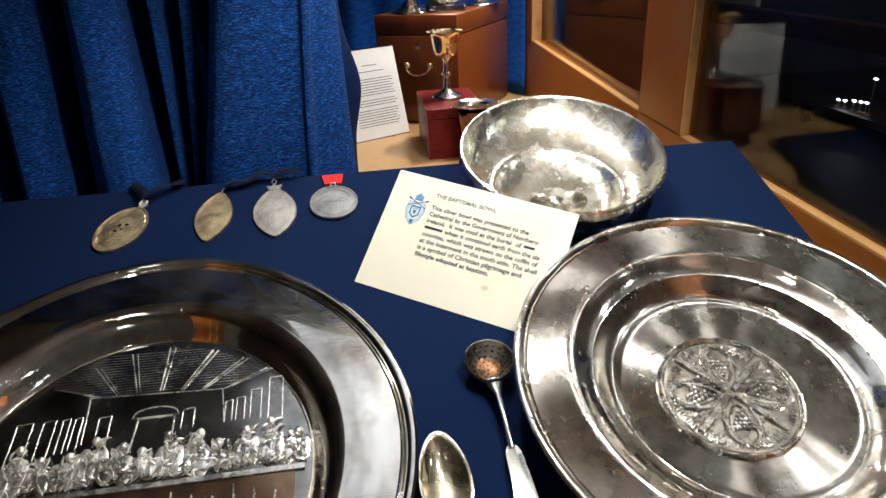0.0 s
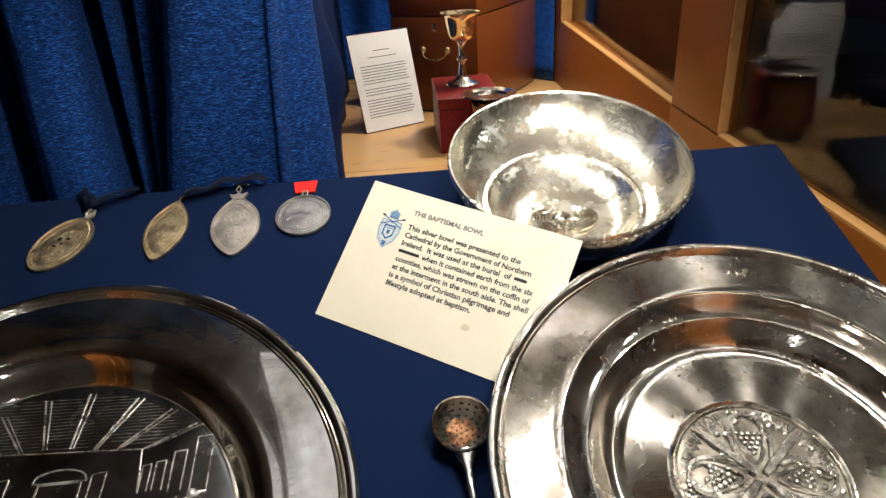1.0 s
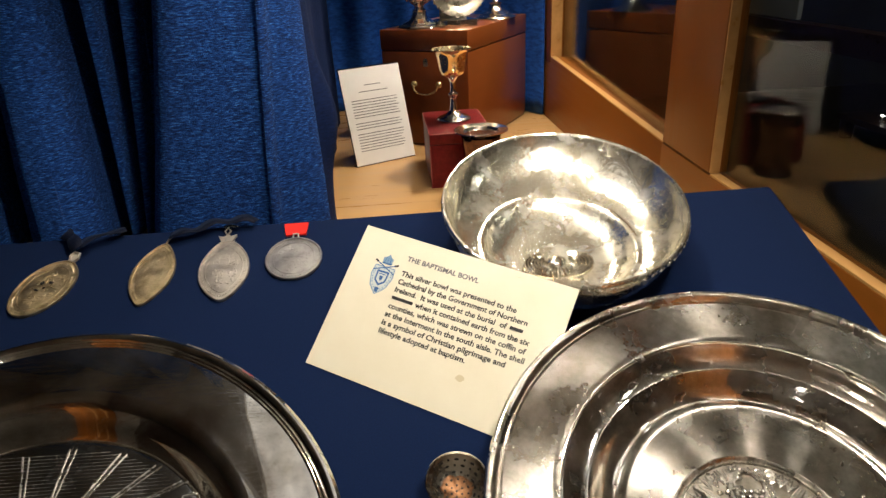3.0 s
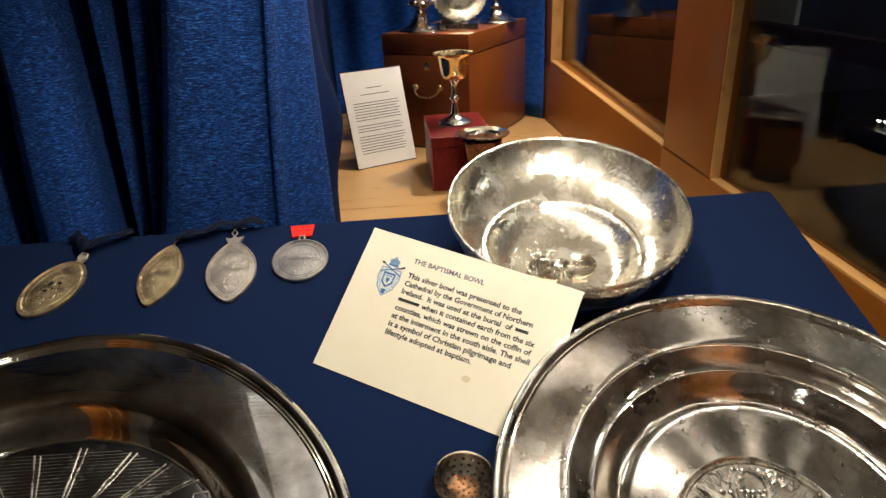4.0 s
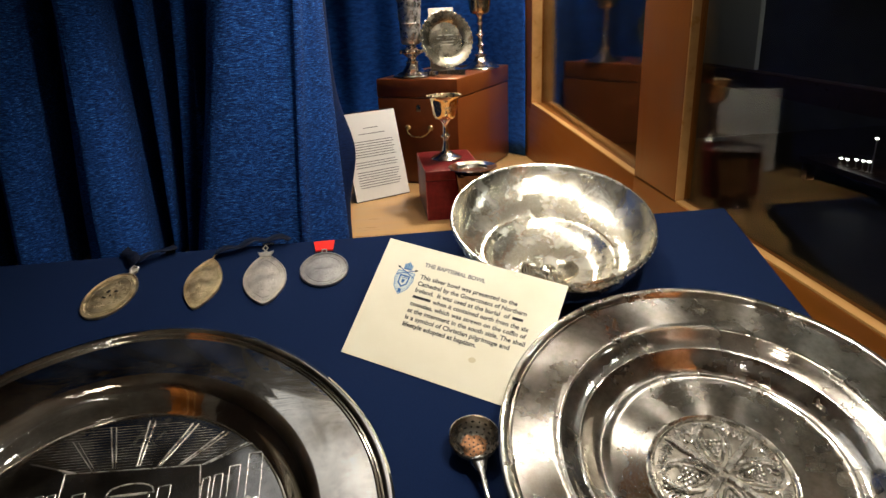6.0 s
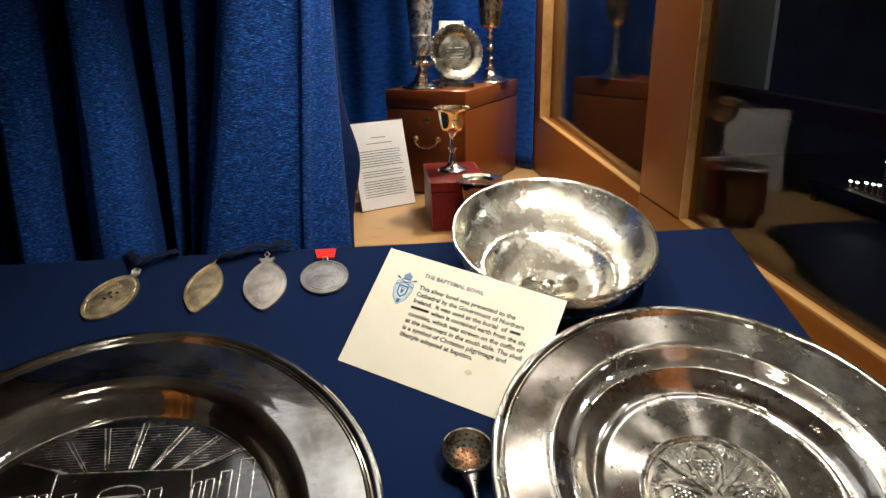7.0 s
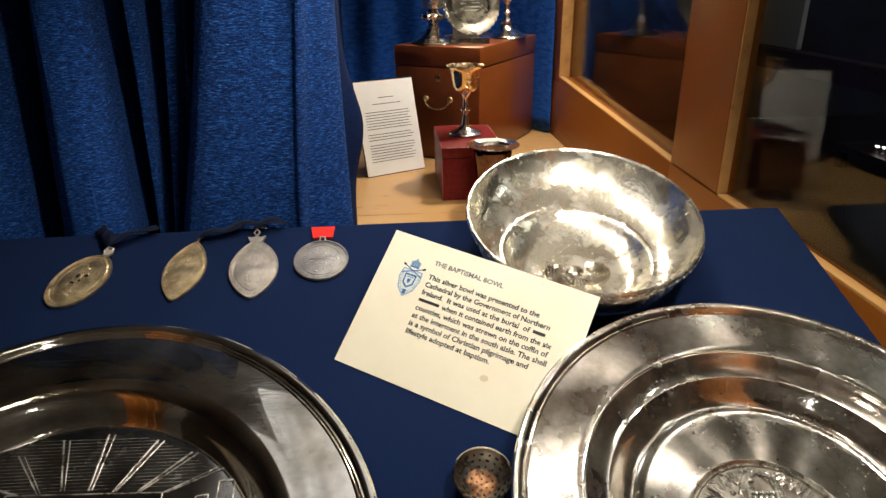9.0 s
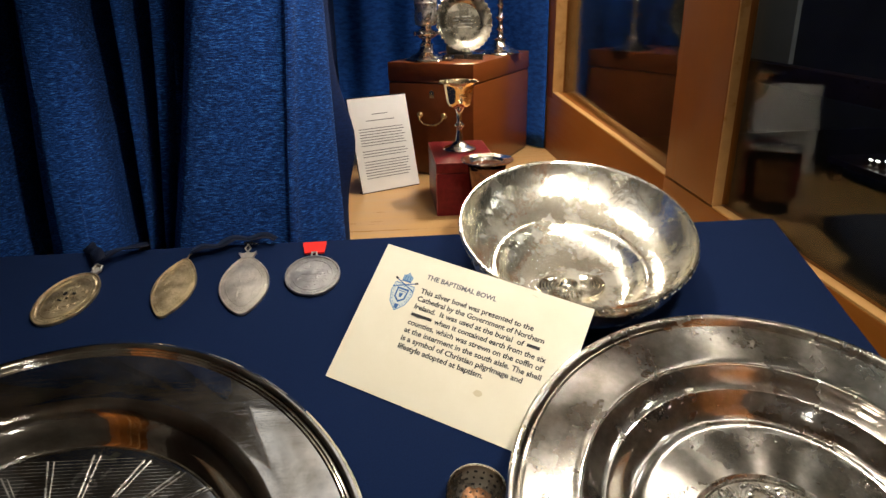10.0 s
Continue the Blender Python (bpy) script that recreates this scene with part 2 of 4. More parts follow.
def glass():
    m = bpy.data.materials.new("glass_pane")
    m.use_nodes = True
    nt = m.node_tree
    nt.nodes.remove(nt.nodes["Principled BSDF"])
    clear = node(nt, "ShaderNodeBsdfTransparent", Color=(0.9, 0.92, 0.9, 1))
    gloss = node(nt, "ShaderNodeBsdfGlossy", Roughness=0.0)
    facing = node(nt, "ShaderNodeLayerWeight", Blend=0.5)
    power = nt.nodes.new("ShaderNodeMath")
    power.operation, power.inputs[1].default_value = "POWER", 5.0
    nt.links.new(facing.outputs["Facing"], power.inputs[0])
    schlick = nt.nodes.new("ShaderNodeMath")
    schlick.operation, schlick.inputs[1].default_value, schlick.inputs[2].default_value = "MULTIPLY_ADD", 0.96, 0.04
    nt.links.new(power.outputs[0], schlick.inputs[0])
    mix = nt.nodes.new("ShaderNodeMixShader")
    nt.links.new(schlick.outputs[0], mix.inputs[0])
    nt.links.new(clear.outputs[0], mix.inputs[1])
    nt.links.new(gloss.outputs[0], mix.inputs[2])
    nt.links.new(mix.outputs[0], nt.nodes["Material Output"].inputs["Surface"])
    return m


M_GLASS = glass()


def glow(name, colour, strength):
    m, nt, b = mat(name, 0.4, 0, (0.8, 0.8, 0.8))
    b.inputs["Emission Color"].default_value = (*colour, 1)
    b.inputs["Emission Strength"].default_value = strength
    return m


M_LAMP = glow("lamp_face", (1.0, 0.86, 0.66), 18.0)
M_PANEL = glow("frosted_panel", (1.0, 0.97, 0.92), 0.5)


def uneven(m, low, high):
    """Emission in random patches, so that the panel's reflection in silver is mottled."""
    nt = m.node_tree
    n = noise_tex(nt, coords(nt, (1, 0.45, 1)), 16.0, 4, 0.6)
    shade = ramp(nt, n, [(0.36, grey(low)), (0.66, grey(high))])
    nt.links.new(shade, nt.nodes["Principled BSDF"].inputs["Emission Strength"])


uneven(M_PANEL, 0.2, 0.7)
M_GLOBE = glow("opal_globe", (1.0, 0.94, 0.84), 16.0)
M_FARLAMP = glow("far_lamp", (1.0, 0.93, 0.8), 5.0)

# ---- shaping helpers ----
def mesh_of(name, bm, material, smooth=True):
    bmesh.ops.recalc_face_normals(bm, faces=bm.faces)
    me = bpy.data.meshes.new(name)
    bm.to_mesh(me)
    bm.free()
    for m in material if isinstance(material, (list, tuple)) else [material]:
        me.materials.append(m)
    for p in me.polygons:
        p.use_smooth = smooth
    if smooth:
        me.set_sharp_from_angle(angle=radians(35))
    return me


def thing(name, label, category, m=None, bm=None, material=None, group="", kind="", smooth=True):
    ob = new(name, mesh_of(name, bm, material, smooth) if bm is not None else None)
    if bm is None:
        ob.empty_display_size = 0.02
    if m is not None:
        ob.matrix_world = m
    return tagged(ob, label, category, group, kind)


def part(name, bm, material, parent, label="", smooth=True, m=None):
    ob = new(name, mesh_of(name, bm, material, smooth))
    ob.parent = parent
    if m is not None:
        ob.matrix_basis = m
    if label:
        ob["label"] = label
    return ob


def lathe(profile, segs=64, wobble=None, closed=False):
    """Turns (r, z) round the z axis."""
    bm = bmesh.new()
    rings = []
    for r, z in profile:
        if r < 1e-6:
            rings.append([bm.verts.new((0, 0, z))])
        else:
            ring = []
            for i in range(segs):
                a = 2 * math.pi * i / segs
                k = wobble(a, r, z) if wobble else 1.0
                ring.append(bm.verts.new((r * k * math.cos(a), r * k * math.sin(a), z)))
            rings.append(ring)
    pairs = list(zip(rings, rings[1:]))
    if closed:
        pairs.append((rings[-1], rings[0]))
    for a, b in pairs:
        for i in range(segs):
            j = (i + 1) % segs
            if len(a) == 1 and len(b) == 1:
                continue
            if len(a) == 1:
                bm.faces.new((a[0], b[i], b[j]))
            elif len(b) == 1:
                bm.faces.new((a[i], a[j], b[0]))
            else:
                bm.faces.new((a[i], a[j], b[j], b[i]))
    return bm


def smooth_profile(points, steps=5):
    """Catmull-Rom through the points."""
    out = []
    n = len(points)
    for i in range(n - 1):
        p0, p1, p2, p3 = (Vector(points[max(0, min(n - 1, k))]) for k in (i - 1, i, i + 1, i + 2))
        for s in range(steps):
            t = s / steps
            out.append(tuple(0.5 * (2 * p1 + (p2 - p0) * t + (2 * p0 - 5 * p1 + 4 * p2 - p3) * t * t + (3 * p1 - p0 - 3 * p2 + p3) * t ** 3)))
    out.append(tuple(points[-1]))
    return out


def block(x0, x1, y0, y1, z0, z1, bevel=0.002, bm=None):
    bm = bm or bmesh.new()
    made = bmesh.ops.create_cube(bm, size=1.0, matrix=Matrix.Translation(((x0 + x1) / 2, (y0 + y1) / 2, (z0 + z1) / 2)) @ Matrix.Diagonal((x1 - x0, y1 - y0, z1 - z0, 1)))
    if bevel:
        edges = {e for v in made["verts"] for e in v.link_edges}
        bmesh.ops.bevel(bm, geom=list(edges), offset=bevel, segments=2, affect="EDGES", profile=0.6)
    return bm


def tube(points, radius, segs=8, bm=None, flat=1.0):
    """A round bar along points; radius is a number or one per point."""
    bm = bm or bmesh.new()
    pts = [Vector(p) for p in points]
    rings = []
    for i, p in enumerate(pts):
        d = (pts[min(i + 1, len(pts) - 1)] - pts[max(i - 1, 0)]).normalized()
        side = d.cross(Vector((0, 0, 1)))
        side = side.normalized() if side.length > 1e-4 else Vector((1, 0, 0))
        up = side.cross(d)
        r = radius[i] if isinstance(radius, (list, tuple)) else radius
        rings.append([bm.verts.new(p + side * (r * math.cos(2 * math.pi * k / segs)) + up * (r * flat * math.sin(2 * math.pi * k / segs))) for k in range(segs)])
    for a, b in zip(rings, rings[1:]):
        for i in range(segs):
            j = (i + 1) % segs
            bm.faces.new((a[i], a[j], b[j], b[i]))
    bm.faces.new(rings[0][::-1])
    bm.faces.new(rings[-1])
    return bm


def lump(x, y, z, rx, ry, rz, bm, u=10, v=7):
    bmesh.ops.create_uvsphere(bm, u_segments=u, v_segments=v, radius=1.0, matrix=Matrix.Translation((x, y, z)) @ Matrix.Diagonal((rx, ry, rz, 1)))
    return bm


def sheet(fn, nu, nv):
    """A grid of fn(i / nu, j / nv)."""
    bm = bmesh.new()
    rows = [[bm.verts.new(fn(i / nu, j / nv)) for i in range(nu + 1)] for j in range(nv + 1)]
    for a, b in zip(rows, rows[1:]):
        for i in range(nu):
            bm.faces.new((a[i], a[i + 1], b[i + 1], b[i]))
    return bm


def prism(outline, z0, z1, bm=None):
    """A flat plate with the outline [(x, y), ...] from z0 to z1."""
    bm = bm or bmesh.new()
    lo = [bm.verts.new((x, y, z0)) for x, y in outline]
    hi = [bm.verts.new((x, y, z1)) for x, y in outline]
    bm.faces.new(lo[::-1])
    bm.faces.new(hi)
    n = len(outline)
    for i in range(n):
        bm.faces.new((lo[i], lo[(i + 1) % n], hi[(i + 1) % n], hi[i]))
    return bm


def letters(name, body, size, material, parent, m, label="", width=0.0):
    cu = bpy.data.curves.new(name, "FONT")
    cu.body, cu.size, cu.extrude = body, size, 0.00005
    cu.resolution_u, cu.offset = 3, size * 0.026
    cu.materials.append(material)
    tmp = bpy.data.objects.new(name + "_tmp", cu)
    scene.collection.objects.link(tmp)
    dg = bpy.context.evaluated_depsgraph_get()
    me = bpy.data.meshes.new_from_object(tmp.evaluated_get(dg))
    bpy.data.objects.remove(tmp)
    ob = new(name, me)
    if width:
        wide = max(v.co.x for v in me.vertices)
        for v in me.vertices:
            v.co.x *= width / wide
    ob.parent = parent
    ob.matrix_basis = m
    if label:
        ob["label"] = label
    return ob


# the sloping board's own axes: x along its back edge, y up the slope, z off its face; the origin is its back right corner
SLOPE = 18.9
BOARD = pose(0.45, 0.50, 0.975, SLOPE, 0, 0)
FLOOR = 0.805


def on_board(u, v, w=0.0, turn=0.0):
    return BOARD @ pose(u, v, w, 0, 0, turn)


# ---- the case and the room round it ----
WALL, PANE, SILL = 0.462, 0.480, 0.934

thing("floor", "pale varnished wooden floor of the display case", "floor", None, block(-1.6, WALL, 0.02, 1.90, FLOOR - 0.03, FLOOR, 0.001), M_PALE, kind="structure")
thing("case_base", "dark wooden plinth under the display case", "plinth", None, block(-1.6, 0.52, -0.70, 1.90, 0.0, FLOOR - 0.034, 0.003), M_DARKWOOD, kind="structure")
thing("ceiling", "dull buff board closing the top of the display case", "ceiling", None, block(-1.6, 0.52, -0.70, 1.90, CASE_TOP, CASE_TOP + 0.03, 0.002), M_CASELID, kind="structure")
thing("wall_left", "dark wooden left end of the display case", "wall", None, block(-1.64, -1.604, -0.70, 1.90, 0.4, CASE_TOP, 0.002), M_DARKWOOD, kind="structure")
thing("wall_back", "dark wooden back of the display case", "wall", None, block(-1.6, 0.52, 1.904, 1.94, 0.4, CASE_TOP, 0.002), M_DARKWOOD, kind="structure")

# side frame: two openings with a broad upright between them, their cut edges pale
LEAN = Matrix.Translation((0, 0.55, SILL)) @ pose(0, 0, 0, 1.2, 0, 0) @ Matrix.Translation((0, -0.55, -SILL))
side = thing("window_frame", "varnished brown wooden side frame with pale cut edges", "window frame", LEAN, kind="structure")
WT = 0.52
Y_FAR, Y_P1, Y_P0, Y_NEAR = 1.60, 0.838, 0.668, -0.55
TOPZ = CASE_TOP - 0.07
# the rail under the farther opening climbs a little more
CLIMB = Matrix.Translation((0, Y_P1, SILL)) @ pose(0, 0, 0, 1.35, 0, 0) @ Matrix.Translation((0, -Y_P1, -SILL))
part("bottom_rail", block(WALL, PANE + 0.009, Y_NEAR, Y_P1, 0.60, SILL - 0.003, 0.0015), M_RAIL, side)
part("bottom_rail", block(WALL + 0.001, WT - 0.001, Y_P1, 1.90, 0.60, SILL - 0.003, 0.0015), M_RAIL, side, m=CLIMB)
part("top_rail", block(WALL, WT, Y_NEAR, 1.90, TOPZ + 0.003, CASE_TOP - 0.003, 0.0015), M_RAIL, side)
part("corner_stile", block(WALL, WT, Y_FAR + 0.003, 1.90, SILL, TOPZ, 0.0015), M_FRAME, side)
part("stile", block(WALL, PANE + 0.009, Y_P0 + 0.003, Y_P1 - 0.003, SILL, TOPZ, 0.0015), M_FRAME, side)
for y0, y1 in ((Y_NEAR, Y_P0), (Y_P1, Y_FAR)):
    part("sill", block(WALL + 0.001, PANE - 0.003, y0, y1, SILL - 0.003, SILL, 0.0006), M_REVEAL, side, "pale bare wooden sill edge", m=CLIMB if y0 == Y_P1 else None)
for y, deep in ((Y_P0, PANE - 0.003), (Y_FAR, PANE + 0.0115)):
    part("reveal", block(WALL + 0.001, deep, y, y + 0.003, SILL, TOPZ, 0.0006), M_REVEAL, side, "pale bare wooden reveal edge")
for i, (y0, y1) in enumerate(((Y_NEAR, Y_P0), (Y_P1, Y_FAR))):
    # the farther pane sits slightly askew in its rebate
    askew = Matrix.Translation((PANE, y0, 0)) @ pose(0, 0, 0, 0, 0, -1.1 * i) @ Matrix.Translation((-PANE, -y0, 0))
    thing("window_" + str(i + 1), "clear glass side pane in a wooden frame", "window", LEAN @ askew, block(PANE, PANE + 0.004, y0 + 0.001, y1 - 0.002, SILL - 0.002, TOPZ, 0), M_GLASS, kind="structure", smooth=False)

# the dark room: north and east coloured for gloom, others paler for reflections
room = ((-4, 5, -4, 5.5, -0.05, 0.0, "room_floor", M_ROOMFLOOR), (-4, 5, -4, 5.5, 3.4, 3.5, "room_ceiling", M_CASETOP), (-4.1, -4.0, -4, 5.5, 0, 3.4, "wall_west", M_CASETOP), (5.0, 5.1, -4, 5.5, 0, 3.4, "wall_east", M_ROOM), (-4, 5, 5.5, 5.6, 0, 3.4, "wall_north", M_ROOM), (-4, 5, -4.1, -4.0, 0, 3.4, "wall_south", M_CASETOP))
for x0, x1, y0, y1, z0, z1, name, m in room:
    thing(name, "dark ceiling of the dim room" if "ceiling" in name else "assumed surface of the dim room, toned for gloom and reflections", name.split("_")[1 if name.startswith("room") else 0], None, block(x0, x1, y0, y1, z0, z1, 0), m, kind="structure")


def curtain(name, label, fn, nu, nv, material):
    bm = sheet(fn, nu, nv)
    ob = thing(name, label, "curtain", None, bm, material)
    s = ob.modifiers.new("thickness", "SOLIDIFY")
    s.thickness, s.offset = 0.004, 0.0
    return ob


# crushed velvet curtain hanging just behind the board: its folds as (x at the hem, x higher up, y)
GAPS = [(-0.70, -0.67, -0.62, -0.585), (-0.60, -0.565, -0.53, -0.50), (-0.50, -0.472, -0.478, -0.448), (-0.414, -0.388, -0.397, -0.364), (-0.309, -0.290, -0.314, -0.282), (-0.283, -0.269, -0.270, -0.239), (-0.264, -0.250, -0.224, -0.190)]
PLAN = [(-0.80, -0.70, 0.53), (-0.75, -0.66, 0.515)]
for k, (hl, hr, tl, tr) in enumerate(GAPS):
    lip = min(0.034, 0.4 * (hl - GAPS[k - 1][1])) if k else 0.03
    far = min(0.026, 0.35 * (GAPS[k + 1][0] - hr)) if k < len(GAPS) - 1 else 0.02
    # narrow folds between two gaps hang farther back
    before = 0.055 if k and hl - GAPS[k - 1][1] < 0.03 else 0.0
    after = 0.055 if k < len(GAPS) - 1 and GAPS[k + 1][0] - hr < 0.03 else 0.0
    PLAN += [(hl - lip, tl - lip, 0.513 + before), (hl - lip * 0.6, tl - lip * 0.6, 0.519 + before), (hl - lip * 0.3, tl - lip * 0.3, 0.530 + before), (hl - lip * 0.08, tl - lip * 0.08, 0.548 + before), (hl - 0.003, tl - 0.003, 0.60), (hl - 0.002, tl - 0.004, 0.67), (hr - 0.002, tr - 0.004, 0.67), (hr - 0.001, tr - 0.001, 0.60), (hr + far * 0.06, tr + far * 0.06, 0.55 + after), (hr + far * 0.25, tr + far * 0.25, 0.531 + after), (hr + far * 0.6, tr + far * 0.6, 0.519 + after), (hr + far, tr + far, 0.512 + after)]
    if k < len(GAPS) - 1:
        nl, nt_ = GAPS[k + 1][0], GAPS[k + 1][2]
        if nl - hr > 0.05:
            PLAN += [(hr + (nl - hr) * 0.35, tr + (nt_ - tr) * 0.35, 0.509), (hr + (nl - hr) * 0.65, tr + (nt_ - tr) * 0.65, 0.512)]
PLAN += [(-0.20, -0.155, 0.509), (-0.15, -0.115, 0.515), (-0.118, -0.096, 0.517), (-0.112, -0.090, 0.509), (-0.108, -0.086, 0.515), (-0.104, -0.083, 0.525), (-0.080, -0.070, 0.538), (-0.060, -0.062, 0.556), (-0.066, -0.070, 0.572), (-0.062, -0.066, 0.60), (-0.064, -0.068, 0.62), (-0.08, -0.082, 0.65), (-0.10, -0.10, 0.70), (-0.116, -0.116, 0.80), (-0.104, -0.104, 0.90), (-0.12, -0.12, 1.02), (-0.108, -0.108, 1.15), (-0.124, -0.124, 1.28), (-0.112, -0.112, 1.42), (-0.126, -0.126, 1.56), (-0.118, -0.118, 1.70)]
FOLDS = smooth_profile(PLAN, 5)


def fold(u, v):
    k = u * (len(FOLDS) - 1)
    i = min(int(k), len(FOLDS) - 2)
    a, b, y = (p + (q - p) * (k - i) for p, q in zip(FOLDS[i], FOLDS[i + 1]))
    # in front its hem meets the board, behind it the shaded cloth falls to the case floor
    low = 0.945 - 0.135 * (min(1.0, max(0.0, (y - 0.58) / 0.05)) if u > 0.75 else 0.0)
    z = low + v * (CASE_TOP - 0.005 - low)
    s = (z - 0.97) / 0.29
    s = s if s < 1 else 1 + 0.5 * (1 - math.exp(-(s - 1)))
    x = a + (b - a) * s
    n = noise.noise(Vector((x * 9, z * 4, 1.3)))
    n2 = noise.noise(Vector((x * 30, z * 9, 4.1)))
    y += 0.004 * n + 0.0022 * n2
    # the inner edge of the hanging bellies out a little way above the board
    if 0.575 < y < 0.75 and u > 0.75:
        x += min(1.0, (y - 0.575) / 0.025, (0.75 - y) / 0.1) * (0.004 + 0.018 * math.exp(-((z - 1.065) / 0.055) ** 2))
    return (x + 0.004 * n, max(y, 0.5065), z)


velvet = curtain("velvet_curtain", "royal blue crushed velvet curtain hanging in deep folds", fold, 460, 70, [M_VELVET, M_SHADEDVELVET])
# faces behind the inner edge get the blue darkened for shade
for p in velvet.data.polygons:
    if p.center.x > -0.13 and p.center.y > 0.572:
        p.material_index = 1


def back_fold(u, v):
    x = -0.30 + u * 0.757
    z = FLOOR + 0.004 + v * (CASE_TOP - FLOOR - 0.01)
    t = min(1.0, max(0.0, (x - 0.16) / 0.295)) ** 3
    y = 1.865 + (1.655 - 1.865) * t
    return (x, y + 0.016 * math.sin(x * 42 + 0.6 * math.sin(x * 9)) * (1 - 0.5 * t) + 0.006 * noise.noise(Vector((x * 8, z * 2, 0))), z)


curtain("back_curtain", "plain blue curtain across the back of the case", back_fold, 120, 20, M_BACKCLOTH)

# lamps added in the unseen case top, and a glowing panel for reflections
for lx, ly, tx, ty, watts, angle in LAMPS:
    root = thing("case_lamp", "small round downlight added out of view in the case top", "lamp", pose(lx, ly, CASE_TOP), group="case lamps")
    part("bezel", lathe([(0.028, -0.017), (0.042, -0.017), (0.042, -0.024), (0.034, -0.028), (0.028, -0.024)], 32, closed=True), M_DULL, root)
    part("canister", lathe([(0.0, -0.0165), (0.036, -0.0165), (0.036, 0.0)], 24), M_DULL, root)
    part("lens", lathe([(0.0, -0.022), (0.028, -0.022), (0.028, -0.017), (0.0, -0.017)], 32), M_LAMP, root, "glowing warm lens")
panel = thing("light_panel", "frosted glowing panel added out of view for reflections in the silver", "lamp", pose(-0.06, 0.31, CASE_TOP))
part("diffuser", block(-0.22, 0.15, -0.185, 0.185, -0.012, -0.004, 0.002), M_PANEL, panel)
frame_bm = bmesh.new()
for x0, x1, y0, y1 in ((-0.235, -0.221, -0.2, 0.2), (0.151, 0.165, -0.2, 0.2), (-0.221, 0.151, -0.2, -0.186), (-0.221, 0.151, 0.186, 0.2)):
    block(x0, x1, y0, y1, -0.016, -0.001, 0.001, frame_bm)
part("frame", frame_bm, M_DULL, panel)

# what can be made out through the side glass
screen = thing("display_screen", "dim free-standing screen with a pale panel and dark rail", "screen", pose(1.55, 0, 0))
part("pale_panel", block(-0.01, 0.01, 2.26, 2.78, 0.955, 2.0, 0.003), M_NOTICE, screen, "pale grey-green panel")
part("rail", block(-0.03, 0.03, 1.0, 3.2, 0.87, 0.95, 0.004), M_DARKWOOD, screen)
for y in (1.05, 3.15):
    part("post", block(-0.03, 0.03, y - 0.03, y + 0.03, 0.0, 0.868, 0.004), M_DARKWOOD, screen)
bench = thing("low_bench", "low dark bench standing in the dim room", "bench", pose(3.18, 3.45, 0))
part("top", block(-0.2, 0.2, -0.5, 0.5, 0.12, 0.16, 0.004), M_DARKWOOD, bench)
for x, y in ((-0.15, -0.45), (0.15, -0.45), (-0.15, 0.45), (0.15, 0.45)):
    part("leg", block(x - 0.03, x + 0.03, y - 0.03, y + 0.03, 0.0, 0.119, 0.003), M_DARKWOOD, bench)
for y, z in ((3.36, 0.38), (3.64, 0.20), (3.58, 0.205), (3.50, 0.22), (3.44, 0.225), (3.39, 0.23)):
    lamp = thing("small_light", "small bright light on a dark bench", "light", pose(3.06, y, 0.161), group="small lights")
    part("base", lathe([(0.0, 0.0), (0.014, 0.0), (0.012, 0.008), (0.004, 0.01), (0.004, z - 0.17), (0.0, z - 0.169)], 12), M_DULL, lamp)
    part("bulb", lump(0, 0, z - 0.161, 0.008, 0.018, 0.007, bmesh.new()), M_FARLAMP, lamp)

# the open front of the case, and unseen globes added to glint in silver
front = thing("front_frame", "varnished brown wooden front posts and rail of the case", "frame", kind="structure")
part("corner_post", block(0.462, 0.52, -0.40, -0.06, 0.95, CASE_TOP - 0.1, 0.004), M_FRAME, front)
for y in (-0.23, -0.10):
    part("pale_strip", block(0.458, 0.4615, y - 0.004, y + 0.004, 0.95, CASE_TOP - 0.1, 0.001), M_REVEAL, front, "pale bare wooden edge")
part("mullion", block(-0.87, -0.68, -0.42, -0.34, 0.4, CASE_TOP, 0.004), M_FRAME, front)
for x in (-0.80, -0.74):
    part("pale_strip", block(x - 0.004, x + 0.004, -0.3395, -0.336, 0.8, CASE_TOP - 0.004, 0.001), M_REVEAL, front, "pale bare wooden edge")
part("top_rail", block(-1.6, 0.52, -0.42, -0.34, CASE_TOP + 0.034, CASE_TOP + 0.12, 0.004), M_RAIL, front)
for x, y, z in ((-1.5, -1.6, 2.7), (1.6, -2.2, 2.5), (-2.6, 0.4, 2.6), (-0.6, -3.2, 2.9), (2.6, -0.9, 2.9), (0.9, -1.2, 3.0), (-3.0, -2.6, 2.2), (3.4, 1.6, 2.8)):
    lamp = thing("pendant_lamp", "glowing globe lamp added out of view for glints in the silver", "lamp", pose(x, y, z), group="room lamps")
    part("globe", lump(0, 0, 0, 0.075, 0.075, 0.075, bmesh.new(), 20, 12), M_GLOBE, lamp)
    part("rod", tube([(0, 0, 0.07), (0, 0, 3.399 - z)], 0.006, 6), M_BRASS, lamp)
# ---- the sloping board and what lies on it ----
board = thing("display_board", "sloping display board covered in navy blue felt", "board", BOARD)
part("board", block(-1.9, 0.0, -0.60, 0.0, -0.018, 0.0, 0.004), M_FELT, board)
part("back_support", block(-1.88, -0.03, -0.05, -0.03, -0.16, -0.019, 0.002), M_DARKWOOD, board)


def at_angle(r, deg):
    return (r * math.cos(radians(deg)), r * math.sin(radians(deg)))


